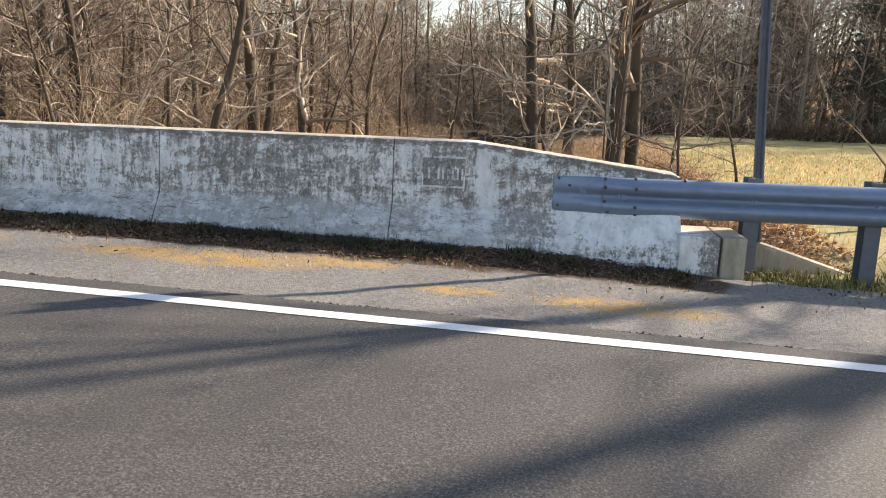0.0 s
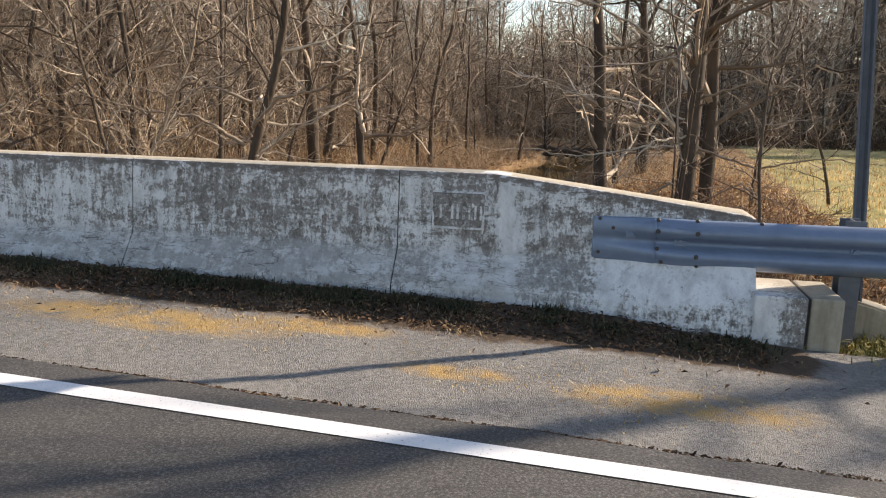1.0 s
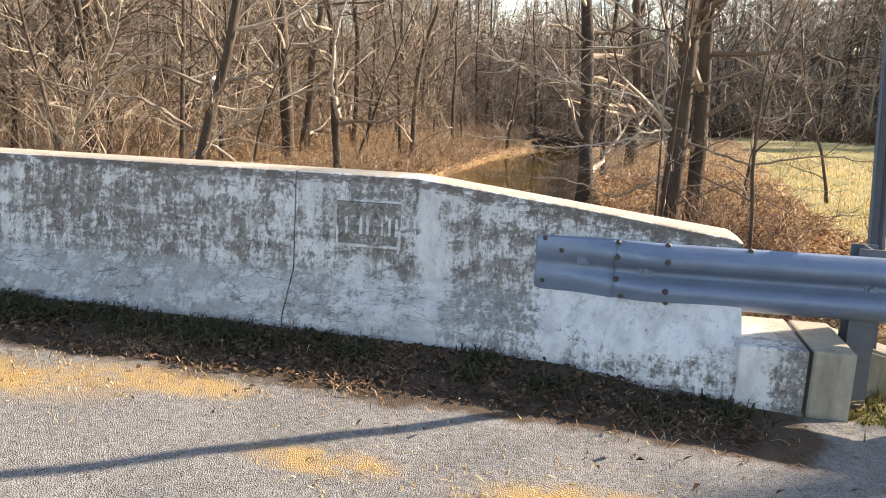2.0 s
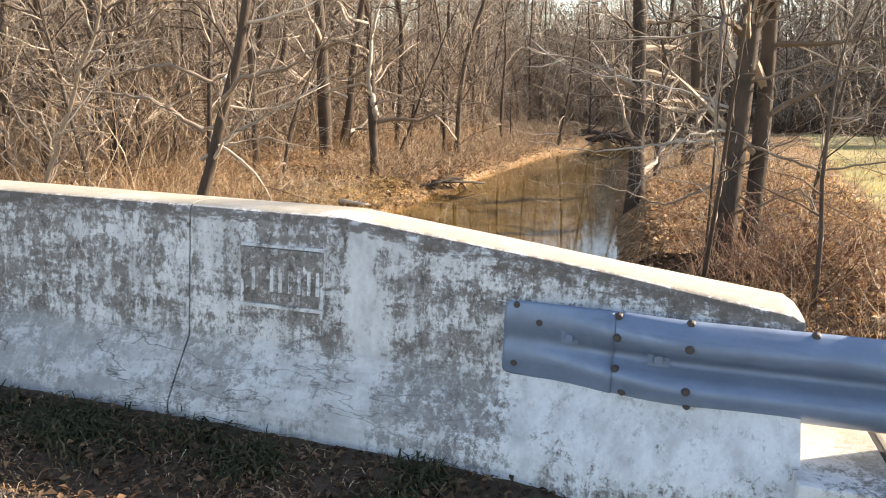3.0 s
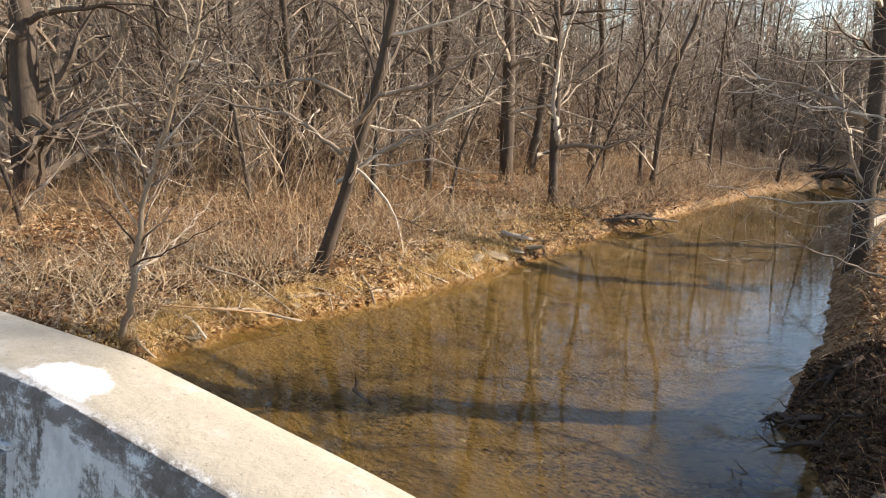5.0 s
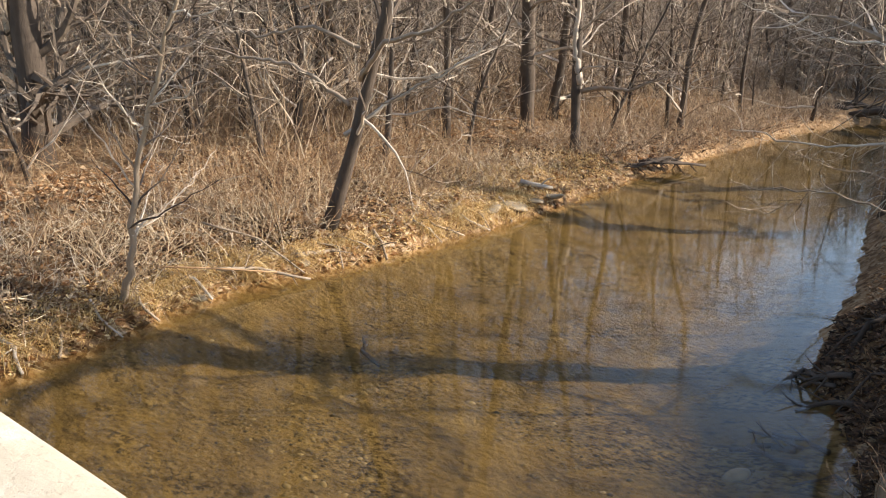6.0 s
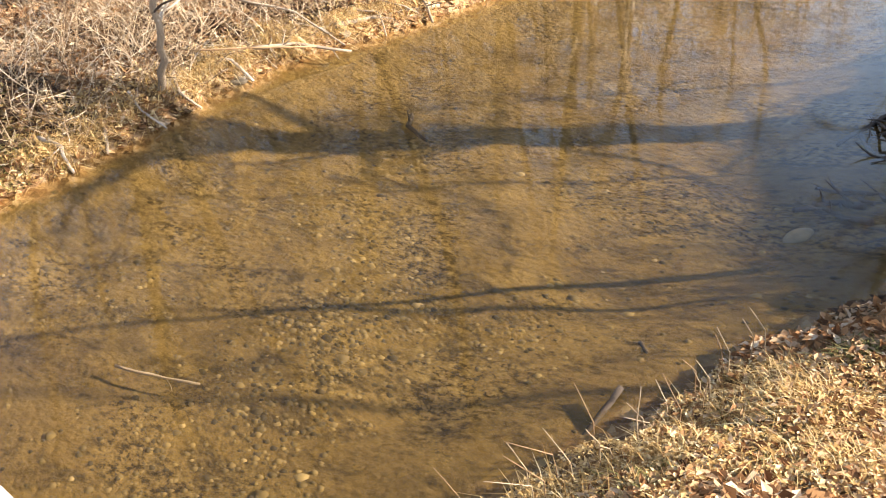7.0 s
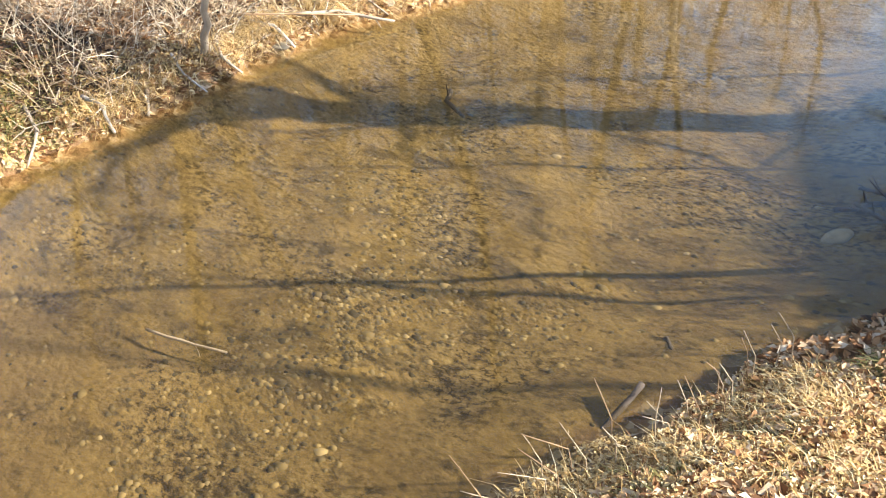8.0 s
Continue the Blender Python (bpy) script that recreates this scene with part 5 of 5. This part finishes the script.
def build_bed():
    """Cobbles and scraps half buried in the stream bed."""
    rng = random.Random(15)
    out = Limbs()
    for _ in range(9000):
        x, y = (rng.uniform(-6.0, 0.9), rng.triangular(7.2, 20, 9.5)) if rng.random() < 0.5 else (rng.gauss(-2.2, 1.2), rng.gauss(9.9, 1.1))
        z, inside = land_z(x, y)
        if inside < 0.1 or noise.noise(Vector((x * 0.7, y * 0.7, 3))) < rng.uniform(-0.15, 0.45):
            continue
        s = rng.uniform(0.010, 0.032) * (1.7 if rng.random() < 0.05 else 1)
        c, base = Vector((x, y, float(z) + s * 0.05)), len(out.v)
        w = rng.uniform(0, 6.283)
        for k in range(6):
            q = w + k * 1.0472
            r = s * rng.uniform(0.75, 1.2)
            out.v.append(c + Vector((math.cos(q) * r * 1.35, math.sin(q) * r, -s * 0.25)))
        for k in range(3):
            q = w + k * 2.0944 + 0.5
            out.v.append(c + Vector((math.cos(q) * s * 0.62, math.sin(q) * s * 0.5, s * rng.uniform(0.05, 0.4))))
        for k in range(6):
            a, b2 = base + k, base + (k + 1) % 6
            t0, t1 = base + 6 + (k // 2), base + 6 + ((k + 1) // 2) % 3
            out.f.append((a, b2, t0) if t0 == t1 else (a, b2, t1, t0))
        out.f.append((base + 6, base + 7, base + 8))
    ob = mesh_object("cobbles", out.v, out.f, COBBLE, smooth=True)
    tagged(ob, "brown cobbles and gravel on the stream bed", "cobbles", kind="stuff")


def shoulder_top(x, y):
    return surface_z(x, y) - 0.012


build_ground()
build_water()
build_road()
build_shoulder()
build_bridge_deck()
build_parapet()
build_end_block()
build_guardrail()
build_sign_post()
build_trees()
build_woods()
build_pines()
build_banks()
build_bed()
stems("brush", "tangle of bare brown brush in the woods", [(-16, -7.0, 11, 22, 2.4), (-24, -6, 20, 34, 4), (-40, -5, 34, 60, 3), (-9, -4.4, 24, 44, 1.2), (-9.5, -6.4, 13.5, 19, 0.9), (1.5, 4.5, 8.5, 18, 0.5), (0.8, 4, 18, 34, 0.6)], BRUSH, 31, 11000, 0.85, 0.005, 0.65, branch=3)
stems("thicket", "tall thin bare stems filling the woods", [(-26, -9.5, 17, 34, 3), (-48, -6, 30, 62, 6), (-10, 9, 48, 70, 2), (8, 45, 50, 70, 2)], THICKET, 32, 5200, 3.0, 0.012, 0.36, branch=6)
stems("bank_twigs", "pale dry twigs over the left bank", [(-9, -6.2, 9.5, 15, 2), (-8, -5.7, 15, 22, 1)], PALE_TWIGS, 33, 2000, 0.55, 0.005, 1.0, branch=4)
stems("bank_brambles", "dark tangled brambles, coloured for the shade of the right bank", [(0.8, 3.2, 11.3, 16, 3), (2.6, 4.4, 8.6, 12, 0.6)], BRAMBLE, 34, 1300, 0.38, 0.005, 0.8, branch=3)
stems("thicket", "tall bare brush along the right bank", [(1.5, 3.6, 13.0, 16, 4), (0.9, 3.0, 16, 24, 1)], RED_STEMS, 35, 230, 1.0, 0.006, 0.4, branch=6)
stems("far_brush", "dark tangled brush on the far bank of the stream", [(-8, -4.2, 24, 34, 1), (-7, -3.0, 32, 46, 2)], THICKET, 37, 2600, 0.7, 0.009, 0.7, branch=4)
stems("hedge", "low dark brush along the far edge of the field", [(5, 40, 46, 49, 1)], BRAMBLE, 36, 2200, 1.0, 0.02, 0.6, branch=5)
scatter_leaves("leaf_litter", "brown oak leaves covering the left bank", LEAF, [(-14, -6, 9, 13, 3), (-12, -5.6, 13, 18, 3), (-12, -4.7, 18, 28, 2.5), (-10, -3.2, 28, 42, 1.6)], 34000, 0.055, 51)
scatter_leaves("dark_litter", "dark leaves lying in patches on the left bank", LEAF_DARK, [(-8.6, -6.3, 9.4, 10.6, 2), (-8.4, -6.6, 11.6, 13.0, 2), (-8.2, -6.4, 13.6, 14.6, 2), (-9.5, -6.4, 15.6, 17.4, 2), (-10, -6.6, 18.5, 20, 1), (-9, -5.4, 22, 24, 1), (-7, -4.6, 26, 30, 1)], 9000, 0.05, 63, 0.035)
scatter_leaves("leaf_litter", "brown leaves covering the right bank", LEAF, [(0.0, 3.2, 7.6, 11.3, 3), (1.8, 4.5, 11, 16, 1.5), (0.5, 4, 16, 24, 1)], 20000, 0.034, 52, 0.03)
# the shadow of twin trunks and brush is coloured into these leaves
scatter_leaves("dark_litter", "leaves among roots, coloured dark for the shade on the right bank", LEAF_DARK, [(0.3, 2.0, 11.3, 16, 2)], 9000, 0.04, 68, 0.03)
scatter_leaves("leaf_litter", "broad brown leaves under the twin trunks", LEAF, [(2.0, 5, 11.5, 17, 1.4), (0.7, 5, 17, 26, 2)], 8000, 0.055, 67, 0.03)
scatter_leaves("verge_litter", "dead leaves caught along the foot of the parapet", LEAF_DARK, [(-6, 1.4, 5.75, 6.4, 2), (-6, 2.6, 5.3, 6.2, 0.04)], 7000, 0.017, 53, 0.016, shoulder_top)
scatter_leaves("edge_crumbs", "dark crumbs of asphalt and litter along the ragged road edge", LEAF_DARK, [(-8 + 0.25 * k, -7.75 + 0.25 * k, LINE_Y0 + LINE_K * (-7.9 + 0.25 * k) + 0.262, LINE_Y0 + LINE_K * (-7.9 + 0.25 * k) + 0.315, 1) for k in range(52)], 5200, 0.013, 66, 0.012, shoulder_top)
verge = random.Random(72)
blades("verge_straw", "flattened brown stems in the litter under the parapet", BRUSH, [(verge.uniform(-6, 1.3), verge.uniform(5.8, 6.25), verge.uniform(0.08, 0.2), 1) for _ in range(40)], 5200, 0.042, 64, 0.0022, 2.8, "dead stems", shoulder_top)
shore = random.Random(88)
shore_spots = [(float(np.interp(y, LEFT_Y, LEFT_X)) - shore.uniform(0.12, 0.45), y, shore.uniform(0.08, 0.2), shore.uniform(0.2, 1.6)) for y in (shore.uniform(9.0, 20.0) for _ in range(44))]
blades("bank_grass", "bleached dry grass hanging over the left bank", STRAW, shore_spots + [(-7.0, 18.0, 0.9, 7), (-6.6, 20.5, 1.0, 9), (-6.2, 23.0, 0.8, 5)], 21000, 0.13, 54, 0.004, 2.2)
blades("bank_grass", "bleached dry grass tuft on the right bank", STRAW, [(0.5, 9.9, 0.16, 4), (0.2, 9.3, 0.14, 3), (0.7, 10.1, 0.14, 3), (-0.15, 8.8, 0.2, 3), (0.9, 9.6, 0.14, 2), (0.5, 10.35, 0.06, 1), (0.6, 9.3, 0.12, 1)], 5200, 0.062, 55, 0.0024, 2.8)
scatter_leaves("straw_mat", "matted straw and pale leaves on the tuft", STRAW, [(-0.4, 0.5, 8.5, 9.5, 1), (0.0, 1.1, 9.2, 10.5, 2)], 8500, 0.014, 61, 0.04)
scatter_leaves("straw_mat", "matted straw and bleached leaves along the left shore", STRAW, [(-6.9, -5.85, 8.8, 11.5, 3), (-6.8, -5.8, 11.5, 14.5, 2), (-6.4, -5.2, 14.5, 19.5, 3), (-6.3, -4.9, 19.5, 25, 2)], 8000, 0.03, 62, 0.04)
blades("field_grass", "yellowed grass of the open field", STRAW, [(8, 18, 3.0, 2), (8, 25, 3.5, 2), (12, 30, 4, 2)], 9000, 0.12, 56, 0.012, 0.6)
clump = random.Random(71)
clumps = [(x, 6.36 - 0.17 * float(smoothstep(0.2, 1.3, x)) - clump.uniform(0, 0.22) - 0.03, clump.uniform(0.04, 0.11), clump.uniform(0.5, 2)) for x in (clump.uniform(-6, 1.4) for _ in range(46))]
blades("weed", "dark green weeds along the foot of the parapet", GREEN, clumps, 8500, 0.062, 57, 0.004, 1.9, "weeds", shoulder_top)
blades("ledge_grass", "yellow-green grass on the low ledge of the bank", GRASS, [(-6.3, 9.0, 0.35, 2), (-6.8, 9.4, 0.4, 2), (-6.5, 9.2, 0.3, 1)], 3000, 0.09, 60, 0.005, 1.2, "grass")
blades("verge_grass", "green grass at the guardrail posts", GRASS, [(2.2, 6.5, 0.25, 2), (3.0, 6.5, 0.3, 2), (3.8, 6.5, 0.3, 2), (4.8, 6.6, 0.4, 2)], 3500, 0.09, 58, 0.005, 0.7, "grass")
blades("straw_litter", "dry straw lying on the shoulder", STRAW, [(-2.4, 5.45, 0.22, 3), (-1.9, 5.55, 0.2, 2), (-1.2, 5.6, 0.2, 2), (-2.9, 5.3, 0.2, 1), (0.5, 5.1, 0.22, 2), (1.0, 5.15, 0.2, 2), (-0.2, 5.15, 0.15, 1), (-3.0, 5.95, 0.3, 1), (-1.6, 6.0, 0.3, 1), (-0.4, 5.95, 0.3, 1), (0.6, 5.85, 0.25, 1)], 2400, 0.022, 59, 0.003, 2.6, "straw", shoulder_top)
blades("moss_tuft", "yellow-green growth among the straw of the tuft", GRASS, [(0.78, 10.55, 0.07, 2), (0.5, 9.75, 0.1, 1), (0.75, 9.5, 0.1, 1), (0.2, 9.1, 0.08, 1)], 1500, 0.04, 65, 0.004, 2.0, "grass")
# seed stalks standing over the tuft
for i in range(24):
    rr = random.Random(200 + i)
    y = 8.7 + 1.9 * i / 24 + rr.uniform(-0.05, 0.05)
    x = float(np.interp(y, RIGHT_Y, RIGHT_X)) + rr.uniform(0.12, 0.4)
    h = rr.uniform(0.16, 0.42) if i < 20 else rr.uniform(0.35, 0.55)
    z0 = float(land_z(x, y)[0])
    log_thing("seed_stalk", "dry seed stalk standing in the grass", ((x, y, z0 - 0.02), (x - rr.uniform(0.0, 0.05), y, z0 + h * 0.5), (x - rr.uniform(0.0, 0.22), y - rr.uniform(-0.06, 0.2), z0 + h)), 0.0035, 210 + i, PALE_TWIGS if i % 3 else BRUSH, "plant", 3)
